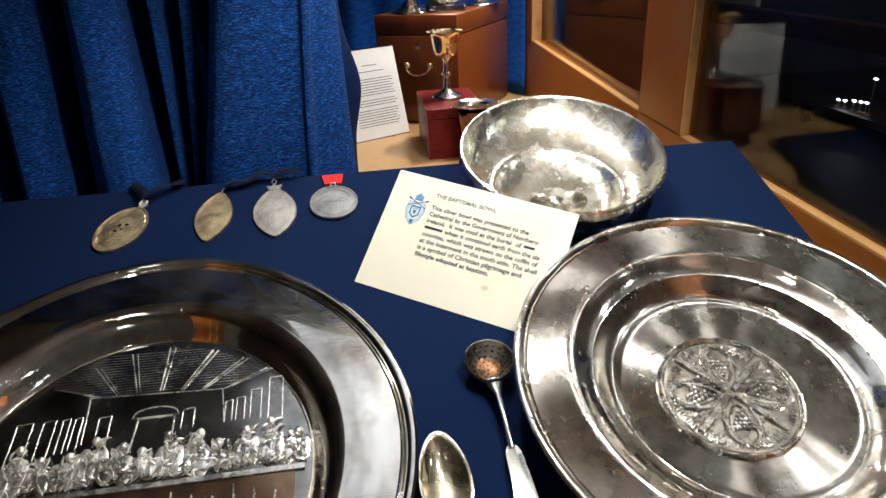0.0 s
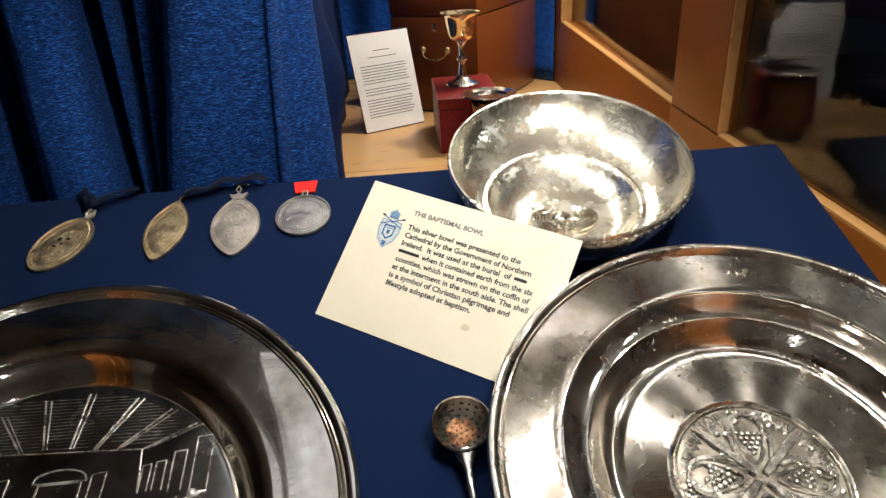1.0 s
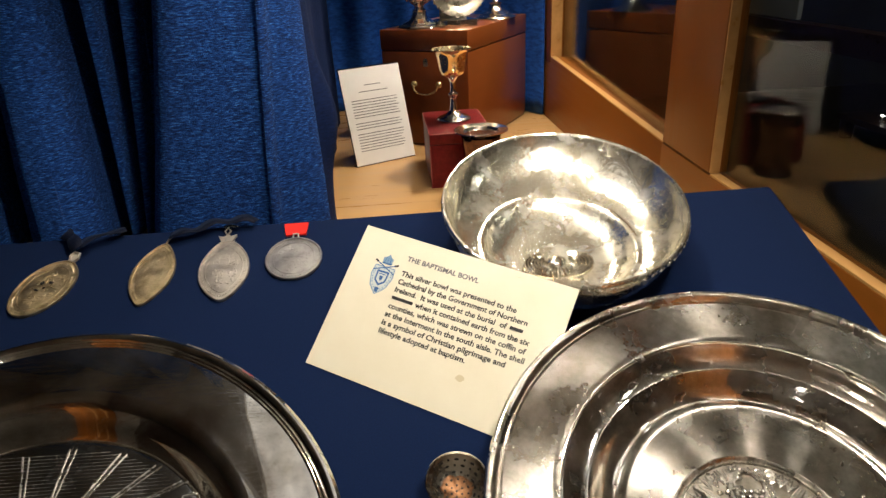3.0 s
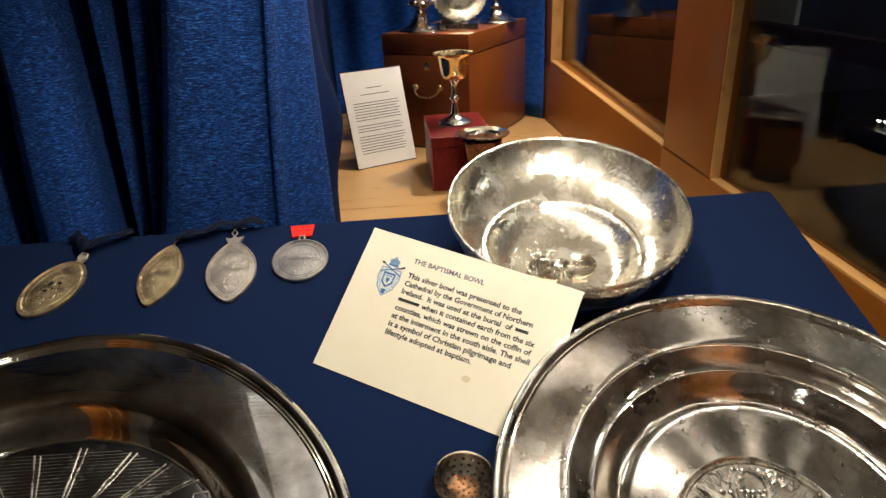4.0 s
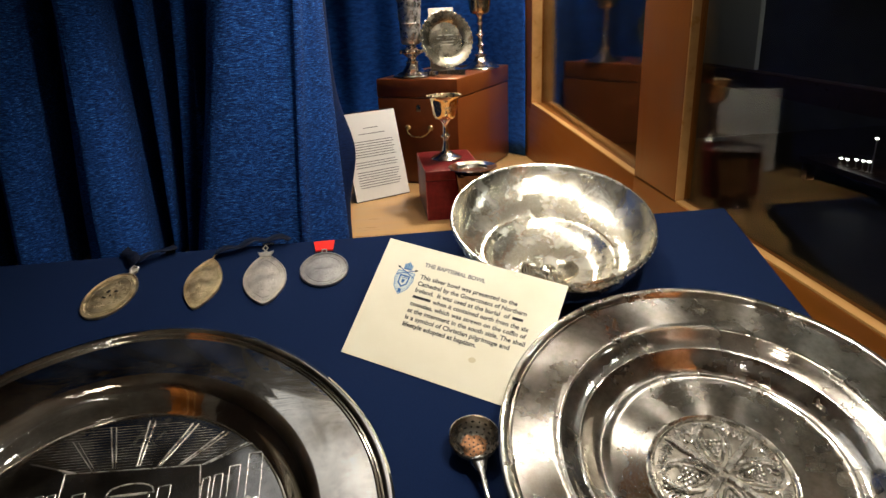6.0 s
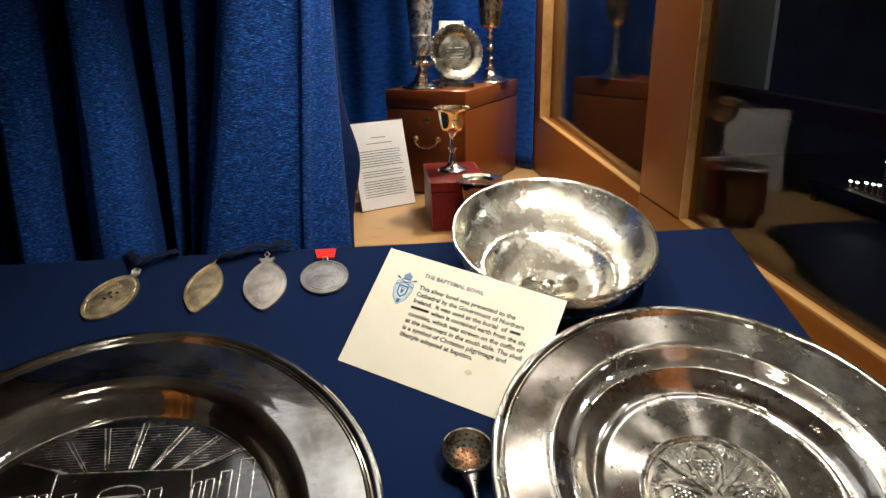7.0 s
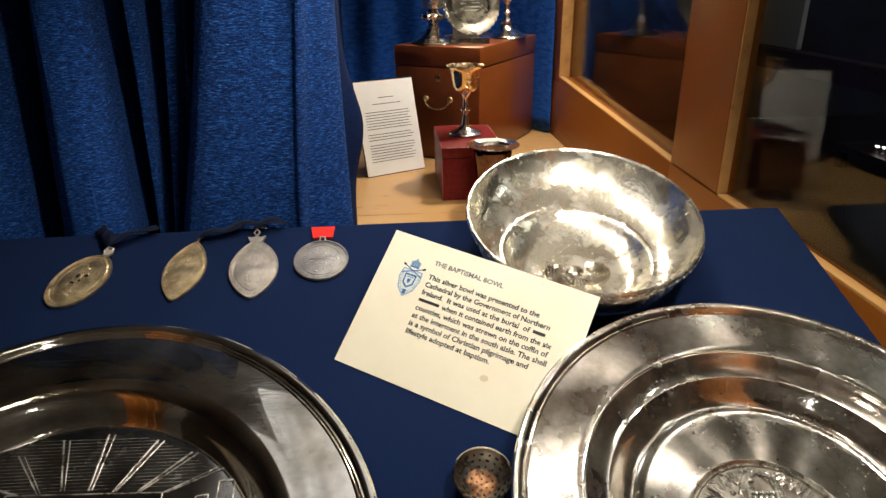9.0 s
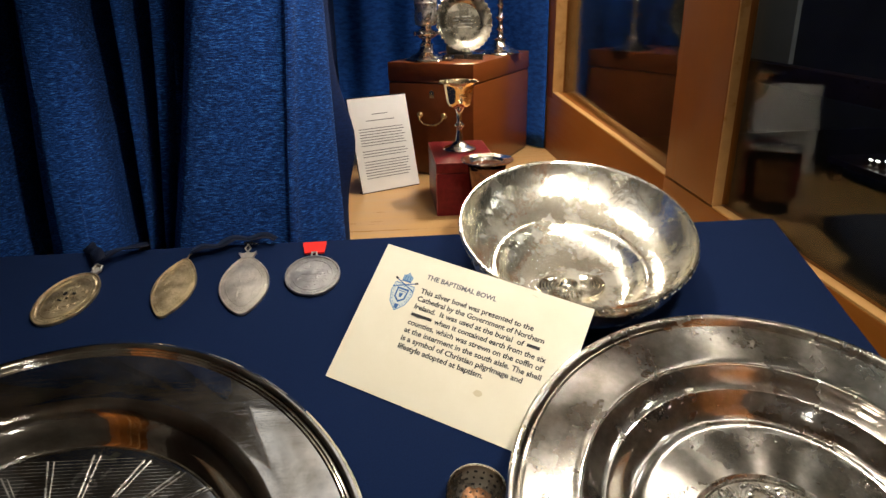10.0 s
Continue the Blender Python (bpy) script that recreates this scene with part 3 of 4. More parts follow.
def strip(points, half, z0, z1, bm=None):
    """A raised line of the given half width along flat points."""
    bm = bm or bmesh.new()
    for (ax, ay), (bx, by) in zip(points, points[1:]):
        d = Vector((bx - ax, by - ay))
        n = Vector((-d.y, d.x)).normalized() * half
        prism([(ax + n.x, ay + n.y), (bx + n.x, by + n.y), (bx - n.x, by - n.y), (ax - n.x, ay - n.y)], z0, z1, bm)
    return bm


# dish with a vine roundel
vine = thing("alms_dish", "large polished silver alms dish with an embossed vine roundel", "dish", on_board(-0.188, -0.388, 0.002))
top = [(0.0, 0.008), (0.064, 0.008), (0.098, 0.0084), (0.1045, 0.0090), (0.1065, 0.0102), (0.1078, 0.0100), (0.1090, 0.0104), (0.1135, 0.0132), (0.1190, 0.0180), (0.1240, 0.0232), (0.1258, 0.0246), (0.1270, 0.0256), (0.1282, 0.0252), (0.1296, 0.0258), (0.1345, 0.0285), (0.1400, 0.0322), (0.1432, 0.0346), (0.1444, 0.0352), (0.1452, 0.0360), (0.1462, 0.0356), (0.1470, 0.0364), (0.1482, 0.0361), (0.1530, 0.0364), (0.1650, 0.0373), (0.1780, 0.0384), (0.1865, 0.0392), (0.1878, 0.0406), (0.1892, 0.0396), (0.1906, 0.0408), (0.1925, 0.0430), (0.1950, 0.0437), (0.1972, 0.0430), (0.1985, 0.0410)]
under = [(0.1975, 0.0395), (0.180, 0.0362), (0.150, 0.0335), (0.141, 0.0300), (0.126, 0.0205), (0.110, 0.0065), (0.10, 0.0), (0.0, 0.001)]
part("plate", lathe(top + under, 180), M_SPUN, vine)
RZ = 0.0085
ring = lathe([(0.0605, RZ - 0.001), (0.0605, RZ + 0.002), (0.0592, RZ + 0.003), (0.0575, RZ + 0.002), (0.0565, RZ + 0.0005), (0.0555, RZ + 0.0018), (0.0545, RZ - 0.001)], 72)
part("roundel_rim", ring, M_VINE, vine, "raised double rim of the roundel")
part("roundel_ground", lathe([(0.0, RZ + 0.0012), (0.02, RZ + 0.001), (0.0545, RZ + 0.0004), (0.0545, RZ - 0.001), (0.0, RZ - 0.001)], 48), M_ANTIQUE, vine)
rnd = random.Random(4)
for k in range(4):
    a = 38 + 90 * k
    stem = bmesh.new()
    for off in (-2.4, 2.4):
        pts = [at_angle(r, a + off * (0.03 / max(r, 0.012))) for r in (0.004, 0.014, 0.026, 0.038, 0.05)]
        tube([(x, y, RZ + 0.0025) for x, y in pts], [0.0022, 0.0024, 0.0023, 0.0021, 0.0014], 6, stem)
    for s in (-1, 1):
        loop = [(*at_angle(0.012 + 0.036 * math.sin(t * 1.75) ** 1.0, a + s * (7 + 36 * t)), RZ + 0.002) for t in (0.1, 0.25, 0.4, 0.55, 0.7, 0.85, 1.0)]
        tube(loop, [0.0016, 0.002, 0.0024, 0.0025, 0.0023, 0.002, 0.0014], 6, stem)
    part("vine_stem", stem, M_VINE, vine)
    for radius, n, size in ((0.0285, 5, 0.0021), (0.046, 3, 0.0019)):
        grapes = bmesh.new()
        cx, cy = at_angle(radius, a + 45 + (8 if n == 3 else 0))
        fx, fy = at_angle(1.0, a + 45)
        for row in range(n):
            for c in range(n - row):
                q = (c - (n - row - 1) / 2) * size * 1.9
                d = (row - 1.2) * size * 1.75
                lump(cx - fx * d - fy * q, cy - fy * d + fx * q, RZ + 0.0024, size, size, size * 0.9, grapes, 8, 5)
        part("vine_fruit", grapes, M_VINE, vine)["kind"] = "stuff"
    for s in (-1, 1):
        leaf = bmesh.new()
        for j in range(5):
            here = a + s * (8 + 7.0 * j)
            for spread in (-5, 0, 5):
                near, far = at_angle(0.0415 + 0.002 * rnd.random(), here), at_angle(0.0515 + 0.002 * rnd.random(), here + spread)
                tube([(*near, RZ + 0.0008), ((near[0] + far[0]) / 2, (near[1] + far[1]) / 2, RZ + 0.0016), (*far, RZ + 0.0008)], [0.0005, 0.0012, 0.0005], 6, leaf, 0.6)
        part("vine_leaf", leaf, M_VINE, vine)["kind"] = "stuff"

rnd = random.Random(21)
for k in range(44):
    rr, a0 = rnd.uniform(0.028, 0.051), rnd.uniform(0, 360)
    cx, cy = at_angle(rr, a0)
    start, turn_, size = rnd.uniform(0, 360), rnd.choice((-1, 1)) * rnd.uniform(140, 260), rnd.uniform(0.002, 0.0042)
    pts = []
    for q in range(7):
        ox, oy = at_angle(size * (1 - 0.08 * q), start + turn_ * q / 6)
        pts.append((cx + ox, cy + oy, RZ + 0.0016))
    if all(math.hypot(x, y) < 0.0545 for x, y, z in pts):
        part("vine_curl", tube(pts, [0.0006, 0.0013, 0.0018, 0.002, 0.0018, 0.0014, 0.0007], 6), M_VINE, vine)
for k in range(4):
    loop = []
    for q in range(13):
        a = 2 * math.pi * q / 12
        loop.append((0.030 + 0.019 * math.cos(a), 0.0135 * math.sin(a) * (0.72 + 0.28 * math.cos(a)), RZ + 0.0022))
    part("vine_loop", tube(loop, 0.0015, 6), M_VINE, vine, m=pose(0, 0, 0, 0, 0, 83 + 90 * k))

# the roundel was let into the dish a little off centre
for ob in vine.children:
    if ob.name.startswith(("roundel", "vine")):
        ob.matrix_basis = Matrix.Translation((-0.006, -0.004, 0)) @ Matrix.Diagonal((1.045, 1.045, 1.0, 1.0)) @ ob.matrix_basis

# dish with an engraved hall
hall = thing("engraved_dish", "large deep silver dish with an engraved and embossed scene", "dish", on_board(-0.702, -0.401, 0.003))
top = [(0.0, 0.006), (0.10, 0.006), (0.1425, 0.006), (0.146, 0.0085), (0.1505, 0.0155), (0.1575, 0.0232), (0.1655, 0.0285), (0.1705, 0.0300), (0.1722, 0.0299), (0.180, 0.0303), (0.19, 0.0306), (0.203, 0.0307), (0.2140, 0.0306), (0.2152, 0.0318), (0.2165, 0.0310), (0.2178, 0.0322), (0.2192, 0.0313), (0.2206, 0.0330), (0.2230, 0.0342), (0.2258, 0.0340), (0.2280, 0.0322)]
under = [(0.2265, 0.028), (0.215, 0.025), (0.19, 0.027), (0.170, 0.025), (0.156, 0.012), (0.145, 0.001), (0.10, 0.0), (0.0, 0.001)]
part("plate", lathe(top + under, 160, lambda a, r, z: 1 + 0.006 * math.sin(5 * a + 0.6) * max(0.0, min(1.0, (r - 0.17) / 0.04))), M_MIRROR, hall)
HZ = 0.0062
part("engraved_ground", lathe([(0.0, HZ + 0.0002), (0.138, HZ + 0.0002), (0.1415, HZ - 0.0002)], 96), M_ENGRAVED, hall, "darkened engraved ground")
part("ground_ring", lathe([(0.1415, HZ), (0.142, HZ + 0.0012), (0.1428, HZ)], 96), M_SILVER, hall)
L0, L1 = HZ, HZ + 0.0009
# ceiling beams
for (ax, ay), (bx, by) in (((-0.084, 0.100), (-0.045, 0.086)), ((-0.054, 0.119), (-0.029, 0.086)), ((-0.024, 0.131), (-0.012, 0.087)), ((0.010, 0.134), (0.008, 0.086)), ((0.050, 0.126), (0.026, 0.084)), ((0.079, 0.113), (0.044, 0.082)), ((0.101, 0.098), (0.064, 0.080))):
    bm = strip([(ax, ay), (bx, by)], 0.0005, L0, L1)
    strip([(ax + 0.005, ay - 0.001), (bx + 0.0025, by)], 0.0003, L0, L1, bm)
    part("ceiling_beam", bm, M_RELIEF, hall)
boards = bmesh.new()
for k in range(16):
    y = 0.088 + 0.0029 * k
    half = math.sqrt(max(0.0, 0.138 ** 2 - y * y))
    left, right = max(-half, -0.05 - (y - 0.086) * 2.2), min(half, 0.066 + (y - 0.08) * 2.0)
    if right > left:
        strip([(left, y), (right, y - 0.003)], 0.00013, L0, L0 + 0.0003, boards)
part("ceiling_boarding", boards, M_RELIEF, hall)["kind"] = "stuff"
part("wall_line", strip([(-0.051, 0.086), (0.063, 0.080), (0.067, 0.045)], 0.0004, L0, L1), M_RELIEF, hall)
part("wall_line", strip([(-0.051, 0.086), (-0.049, 0.04)], 0.0004, L0, L1), M_RELIEF, hall)
arch = strip([(-0.008, 0.027), (-0.006, 0.058), (0.024, 0.058), (0.025, 0.032)], 0.0006, L0, L1)
strip([(-0.011, 0.059)] + [(0.008 + 0.019 * math.cos(radians(t)), 0.061 + 0.008 * math.sin(radians(t))) for t in range(180, -1, -20)] + [(0.028, 0.059), (-0.011, 0.059)], 0.0006, L0, L1, arch)
part("doorway", arch, M_RELIEF, hall)
for x, y0, y1, w in ((-0.080, 0.030, 0.066, 0.010), (-0.066, 0.034, 0.066, 0.006), (-0.056, 0.036, 0.066, 0.006), (-0.034, 0.036, 0.064, 0.010), (0.036, 0.044, 0.063, 0.010), (0.070, 0.046, 0.066, 0.006), (0.080, 0.046, 0.068, 0.007), (0.093, 0.044, 0.075, 0.009), (0.110, 0.042, 0.086, 0.012), (-0.100, 0.016, 0.066, 0.013)):
    part("window_outline", strip([(x - w / 2, y0), (x - w / 2, y1), (x + w / 2, y1 + 0.001), (x + w / 2, y0)], 0.00035, L0, L1), M_RELIEF, hall)
# embossed row along the table, as plain lumps
rnd = random.Random(11)
for k in range(13):
    x = -0.118 + 0.0205 * k
    bm = bmesh.new()
    peak = 0.033 + 0.008 * math.sin(k * 1.9)
    for j in range(3):
        lump(x + (j - 1) * 0.0068, peak * (0.62 - 0.12 * abs(j - 1)) * rnd.uniform(0.6, 1.0), HZ, rnd.uniform(0.0055, 0.0085), peak * rnd.uniform(0.34, 0.5), rnd.uniform(0.0014, 0.0026), bm, 14, 8)
    for j in range(26):
        f = rnd.random()
        px, py = x + rnd.uniform(-0.011, 0.011) * (1 - 0.4 * f), f * peak
        a, bend, reach = radians(rnd.choice((70, 110, 40, 140, 95, 10)) + rnd.uniform(-20, 20)), rnd.uniform(-1.2, 1.2), rnd.uniform(0.007, 0.017)
        pts = []
        for q in range(5):
            w = q / 4 - 0.5
            pts.append((px + reach * w * math.cos(a + bend * w), py + reach * w * math.sin(a + bend * w), HZ + 0.0017 + 0.001 * (1 - 4 * w * w)))
        if all(c[0] ** 2 + c[1] ** 2 < 0.138 ** 2 and c[1] > -0.004 for c in pts):
            r = rnd.uniform(0.0007, 0.0017)
            tube(pts, [r * 0.3, r * 0.9, r, r * 0.8, r * 0.2], 6, bm)
    if x * x + peak * peak < 0.135 ** 2:
        lump(x + rnd.uniform(-0.003, 0.003), peak, HZ + 0.001, 0.0038, 0.0044, 0.0036, bm, 10, 6)
    if bm.verts:
        part("embossed_mound", bm, M_RELIEF, hall)["kind"] = "stuff"
    else:
        bm.free()
part("table_edge", strip([(-0.136, -0.006), (0.136, -0.006)], 0.0022, L0, L0 + 0.0028), M_RELIEF, hall)
part("table_cloth", strip([(-0.128, -0.028), (0.128, -0.028)], 0.019, L0, L0 + 0.0012), M_CLOTHRELIEF, hall, "warm toned embossed cloth")
for k in range(15):
    x = -0.112 + 0.016 * k
    part("cloth_fold", tube([(x, -0.014 - 0.004 * (k % 3), HZ + 0.0016), (x + 0.001, -0.024, HZ + 0.002), (x, -0.036, HZ + 0.0014)], [0.0006, 0.0012, 0.0005], 6), M_RELIEF, hall)

# baptismal bowl
bowl = thing("baptismal_bowl", "wide worn silver bowl with an embossed shell inside", "bowl", on_board(-0.2639, -0.0724, 0.002))
RIM_Z, RIM_R = 0.0585, 0.1186
inner = smooth_profile([(0.0, 0.0048), (0.040, 0.0050), (0.056, 0.0066), (0.067, 0.0122), (0.0725, 0.0186), (0.0752, 0.0206), (0.0775, 0.0211), (0.0815, 0.0214), (0.0915, 0.0248), (0.1030, 0.0325), (0.1105, 0.0425), (0.1145, 0.0510), (RIM_R - 0.0022, RIM_Z)], 5)
outer = smooth_profile([(RIM_R - 0.0004, RIM_Z), (0.1168, 0.0545), (0.1125, 0.0455), (0.104, 0.0335), (0.092, 0.0235), (0.078, 0.0185), (0.070, 0.010), (0.056, 0.003), (0.050, 0.0), (0.0, 0.0005)], 4)


def beaten(a, r, z):
    return 1 + (0.0042 * noise.noise(Vector((3 * math.cos(a), 3 * math.sin(a), z * 40))) + 0.0016 * noise.noise(Vector((9 * math.cos(a), 9 * math.sin(a), z * 90))) if r > 0.03 else 0)


def skewed(bm):
    """The old bowl has settled out of true: its foot stands forward of its rim."""
    for v in bm.verts:
        k = (RIM_Z - v.co.z) / (RIM_Z - 0.005)
        v.co.x -= 0.008 * k
        v.co.y -= 0.029 * k
    return bm


part("body", skewed(lathe(inner + outer, 160, beaten)), M_BOWL, bowl)
part("rim", skewed(lathe([(RIM_R - 0.0026, RIM_Z - 0.0004), (RIM_R - 0.0018, RIM_Z + 0.001), (RIM_R, RIM_Z + 0.001), (RIM_R + 0.0008, RIM_Z - 0.0006), (RIM_R - 0.0002, RIM_Z - 0.0016)], 160, beaten, True)), M_BOWL, bowl)
for k in range(72):
    a = 2 * math.pi * (k + 0.5) / 72
    x, y = (RIM_R + 0.0006) * math.cos(a), (RIM_R + 0.0006) * math.sin(a)
    part("rim_bead", lump(0, 0, 0, 0.0009, 0.0044, 0.0012, bmesh.new(), 8, 5), M_BOWL, bowl, m=pose(x, y - 0.001, RIM_Z - 0.0028, 0, 0, math.degrees(a)))
SX, SY, SZ = -0.0085, -0.0335, 0.0052
for side_ in (-1, 1):
    for k in range(6):
        r = 0.0085 + 0.0036 * k
        pts = []
        for t in range(11):
            a = radians(-95 + 175 * t / 10)
            pts.append((SX + side_ * (0.0095 + r * math.cos(a) * 0.92), SY - 0.003 + r * math.sin(a) * 0.66, SZ + 0.0020 + 0.0012 * math.cos(a)))
        part("shell_scroll", tube(pts, [0.0005, 0.0011, 0.0015, 0.0017, 0.0018, 0.0018, 0.0018, 0.0017, 0.0014, 0.001, 0.0005], 6, None, 1.7), M_SHELL, bowl)
part("shell_boss", lump(SX, SY + 0.003, SZ, 0.0105, 0.0085, 0.0046, bmesh.new(), 20, 12), M_SHELL, bowl)
for k in range(11):
    a = 270 + (k - 5) * 13
    hx, hy = at_angle(0.0085, a)
    tx, ty = at_angle(0.0205, a)
    part("shell_rib", tube([(SX + hx, SY + 0.002 + hy, SZ + 0.0014), (SX + (hx + tx) / 2, SY + 0.002 + (hy + ty) / 2, SZ + 0.0026), (SX + tx, SY + 0.002 + ty, SZ + 0.0006)], [0.0007, 0.0014, 0.0009], 6), M_SHELL, bowl)

# the card that explains the bowl
CW, CH, LEAN_BACK = 0.203, 0.137, 27.3
card = thing("caption_card", "cream printed card leaning against the silver bowl", "card", on_board(-0.5168, -0.1957, 0.001, -30.77) @ pose(0, 0, 0, LEAN_BACK, 0, 0) @ Matrix.Translation((0, CH, 0)))
part("sheet", block(0, CW, -CH, 0, -0.0006, 0.0, 0), M_CREAM, card, smooth=False)


def card_at(a, b, z=0.0002, turn=0.0):
    return pose(a * CW, -b * CH, z, 0, 0, turn)


letters("heading", "THE BAPTISMAL BOWL", 0.0064, M_GREYINK, card, card_at(0.247, 0.157), "grey printed heading", 0.341 * CW)
# each printed line: its words, where it begins and ends across the card
LINES = [
    ("This silver bowl was presented to the", 0.247, 0.786),
    ("Cathedral by the Government of Northern", 0.247, 0.847),
    ("Ireland.  It was used at the burial  of", 0.247, 0.770),
    ("when it contained earth from the six", 0.364, 0.882),
    ("counties, which was strewn on the coffin of", 0.250, 0.879),
    ("at the interment in the south aisle. The shell", 0.250, 0.886),
    ("is a symbol of Christian pilgrimage and", 0.250, 0.818),
    ("lifestyle adopted at baptism.", 0.252, 0.657),
]
for k, (body, begin, end) in enumerate(LINES):
    letters("text_line", body, 0.0068, M_INK, card, card_at(begin, 0.264 + 0.0567 * k), "", (end - begin) * CW)
part("ink_bar", block(0, 0.0205, 0.0008, 0.0036, 0.0001, 0.0003, 0), M_INK, card, m=card_at(0.249, 0.264 + 0.0567 * 3), smooth=False)
part("ink_bar", block(0, 0.0115, 0.0008, 0.0036, 0.0001, 0.0003, 0), M_INK, card, m=card_at(0.783, 0.264 + 0.0567 * 2), smooth=False)

# printed shield
OUTLINE = [(-0.0095, 0.008), (0.0095, 0.008), (0.0105, -0.001), (0.0075, -0.011), (0.0, -0.0185), (-0.0075, -0.011), (-0.0105, -0.001), (-0.0095, 0.008)]
crest = part("crest", prism(OUTLINE[:-1], 0.0001, 0.00015), M_CRESTWASH, card, "printed blue shield emblem", m=card_at(0.165, 0.30))
part("shield_edge", strip(OUTLINE, 0.0005, 0.00015, 0.0002), M_CRESTPALE, crest)
for k in range(len(OUTLINE) - 1):
    (ax, ay), (bx, by) = OUTLINE[k], OUTLINE[k + 1]
    for f in (0.2, 0.5, 0.8):
        x, y = (ax + (bx - ax) * f) * 0.83, (ay + (by - ay) * f) * 0.83 - 0.0006
        part("border_mark", prism([(x - 0.0006, y - 0.0006), (x + 0.0006, y - 0.0006), (x + 0.0006, y + 0.0006), (x - 0.0006, y + 0.0006)], 0.0002, 0.00023), M_CRESTPALE, crest)
part("shield", prism([(-0.006, 0.004), (0.006, 0.004), (0.0055, -0.006), (0.0, -0.0105), (-0.0055, -0.006)], 0.0002, 0.00025), M_CREST, crest)
part("field", prism([(-0.0045, 0.0022), (0.0045, 0.0022), (0.0040, -0.0052), (0.0, -0.0084), (-0.0040, -0.0052)], 0.00025, 0.0003), M_CRESTWASH, crest)
part("charge", prism([(-0.0018, -0.001), (0.0018, -0.001), (0.0014, -0.004), (0.0, -0.0058), (-0.0014, -0.004)], 0.0003, 0.00035), M_CREST, crest)
part("charge_bar", strip([(-0.0034, 0.0008), (0.0034, 0.0008)], 0.0004, 0.0003, 0.00035), M_CREST, crest)
part("crown", prism([(-0.0045, 0.0105), (0.0045, 0.0105), (0.005, 0.0165), (0.002, 0.0180), (0.0, 0.0205), (-0.002, 0.0180), (-0.005, 0.0165)], 0.0002, 0.00025), M_CRESTPALE, crest)
part("crown_band", strip([(-0.0046, 0.0115), (0.0046, 0.0115)], 0.0006, 0.00025, 0.0003), M_CREST, crest)
for x in (-0.0028, 0.0, 0.0028):
    part("crown_arch", strip([(x, 0.0125), (x * 0.7, 0.0172)], 0.0003, 0.00025, 0.0003), M_CREST, crest)
for s in (-1, 1):
    part("crossed_bar", strip([(-0.0115 * s, 0.0125), (0.0105 * s, 0.003)], 0.0005, 0.0002, 0.0003), M_CREST, crest)
    part("crossed_bar_grip", strip([(-0.0115 * s, 0.0125), (-0.0085 * s, 0.0112)], 0.0009, 0.0003, 0.00035), M_INK, crest)
part("lower_mark", prism([(-0.002, -0.012), (0.002, -0.012), (0.0015, -0.0165), (-0.0015, -0.0165)], 0.0002, 0.00025), M_CREST, crest)
part("stain", prism([(0.004 * math.cos(t * 0.7) * (1 + 0.2 * math.sin(t * 3)), 0.003 * math.sin(t * 0.7)) for t in range(9)], 0.0001, 0.00014), M_STAIN, card, "faint brownish mark", m=card_at(0.663, 0.756))


# ---- medals ----
def oval(rx, ry, n=48, point=0.0):
    out = []
    for k in range(n):
        a = 2 * math.pi * k / n
        x, y = rx * math.cos(a), ry * math.sin(a)
        x *= 1 - point * abs(math.sin(a)) ** 2.2
        out.append((x, y))
    return out


def medal(label, u, v, turn, rx, ry, point, material, seed, rim=0.0016, fine=1.0):
    root = thing("medal", label, "medal", on_board(u, v, 0.0006, turn), group="row of medals")
    part("disc", prism(oval(rx, ry, 48, point), 0.0, 0.0026), material, root)
    edge = [(x, y, 0.0028) for x, y in oval(rx - 0.0006, ry - 0.0006, 48, point)]
    part("edge", tube(edge + edge[:1], rim * 0.6, 6), material, root)
    edge = [(x, y, 0.0027) for x, y in oval(rx * 0.74, ry * 0.76, 40, point)]
    part("inner_line", tube(edge + edge[:1], 0.0005, 6), material, root)
    r = random.Random(seed)
    relief = bmesh.new()
    for k in range(60):
        a, d = r.uniform(0, 6.28), math.sqrt(r.random()) * 0.62
        lump(rx * d * math.cos(a) * (1 - point * 0.4), ry * d * math.sin(a), 0.0026, rx * r.uniform(0.03, 0.09), ry * r.uniform(0.02, 0.07), r.uniform(0.0002, 0.0005), relief, 8, 5)
    for k in range(int(26 * fine)):
        a, d = r.uniform(0, 6.28), math.sqrt(r.random()) * 0.55
        cx, cy = rx * d * math.cos(a) * (1 - point * 0.4), ry * d * math.sin(a)
        start, sweep, size = r.uniform(0, 6.28), r.uniform(-3.5, 3.5), r.uniform(0.08, 0.2) * rx
        tube([(cx + size * math.cos(start + sweep * q / 5), cy + size * math.sin(start + sweep * q / 5), 0.0027) for q in range(6)], [0.0002, 0.0005, 0.0006, 0.0006, 0.0005, 0.0002], 5, relief, 0.7)
    part("relief", relief, material, root)["kind"] = "stuff"
    border = bmesh.new()
    ring = oval(rx * 0.87, ry * 0.88, 60, point)
    for k, (x, y) in enumerate(ring):
        if k % 7:
            ax, ay = ring[(k + 1) % 60]
            dx, dy = x / rx, y / ry
            tube([(x - dx * 0.0011, y - dy * 0.0011, 0.0026), ((x + ax) / 2 + dx * 0.0011, (y + ay) / 2 + dy * 0.0011, 0.0029)], [0.0005, 0.0004], 4, border)
    part("lettered_border", border, material, root)["kind"] = "stuff"
    return root


one = medal("oval gilt bronze medal with worn relief on navy felt", -0.777, -0.0765, -24, 0.0258, 0.0385, 0.04, M_BRONZE, 1)
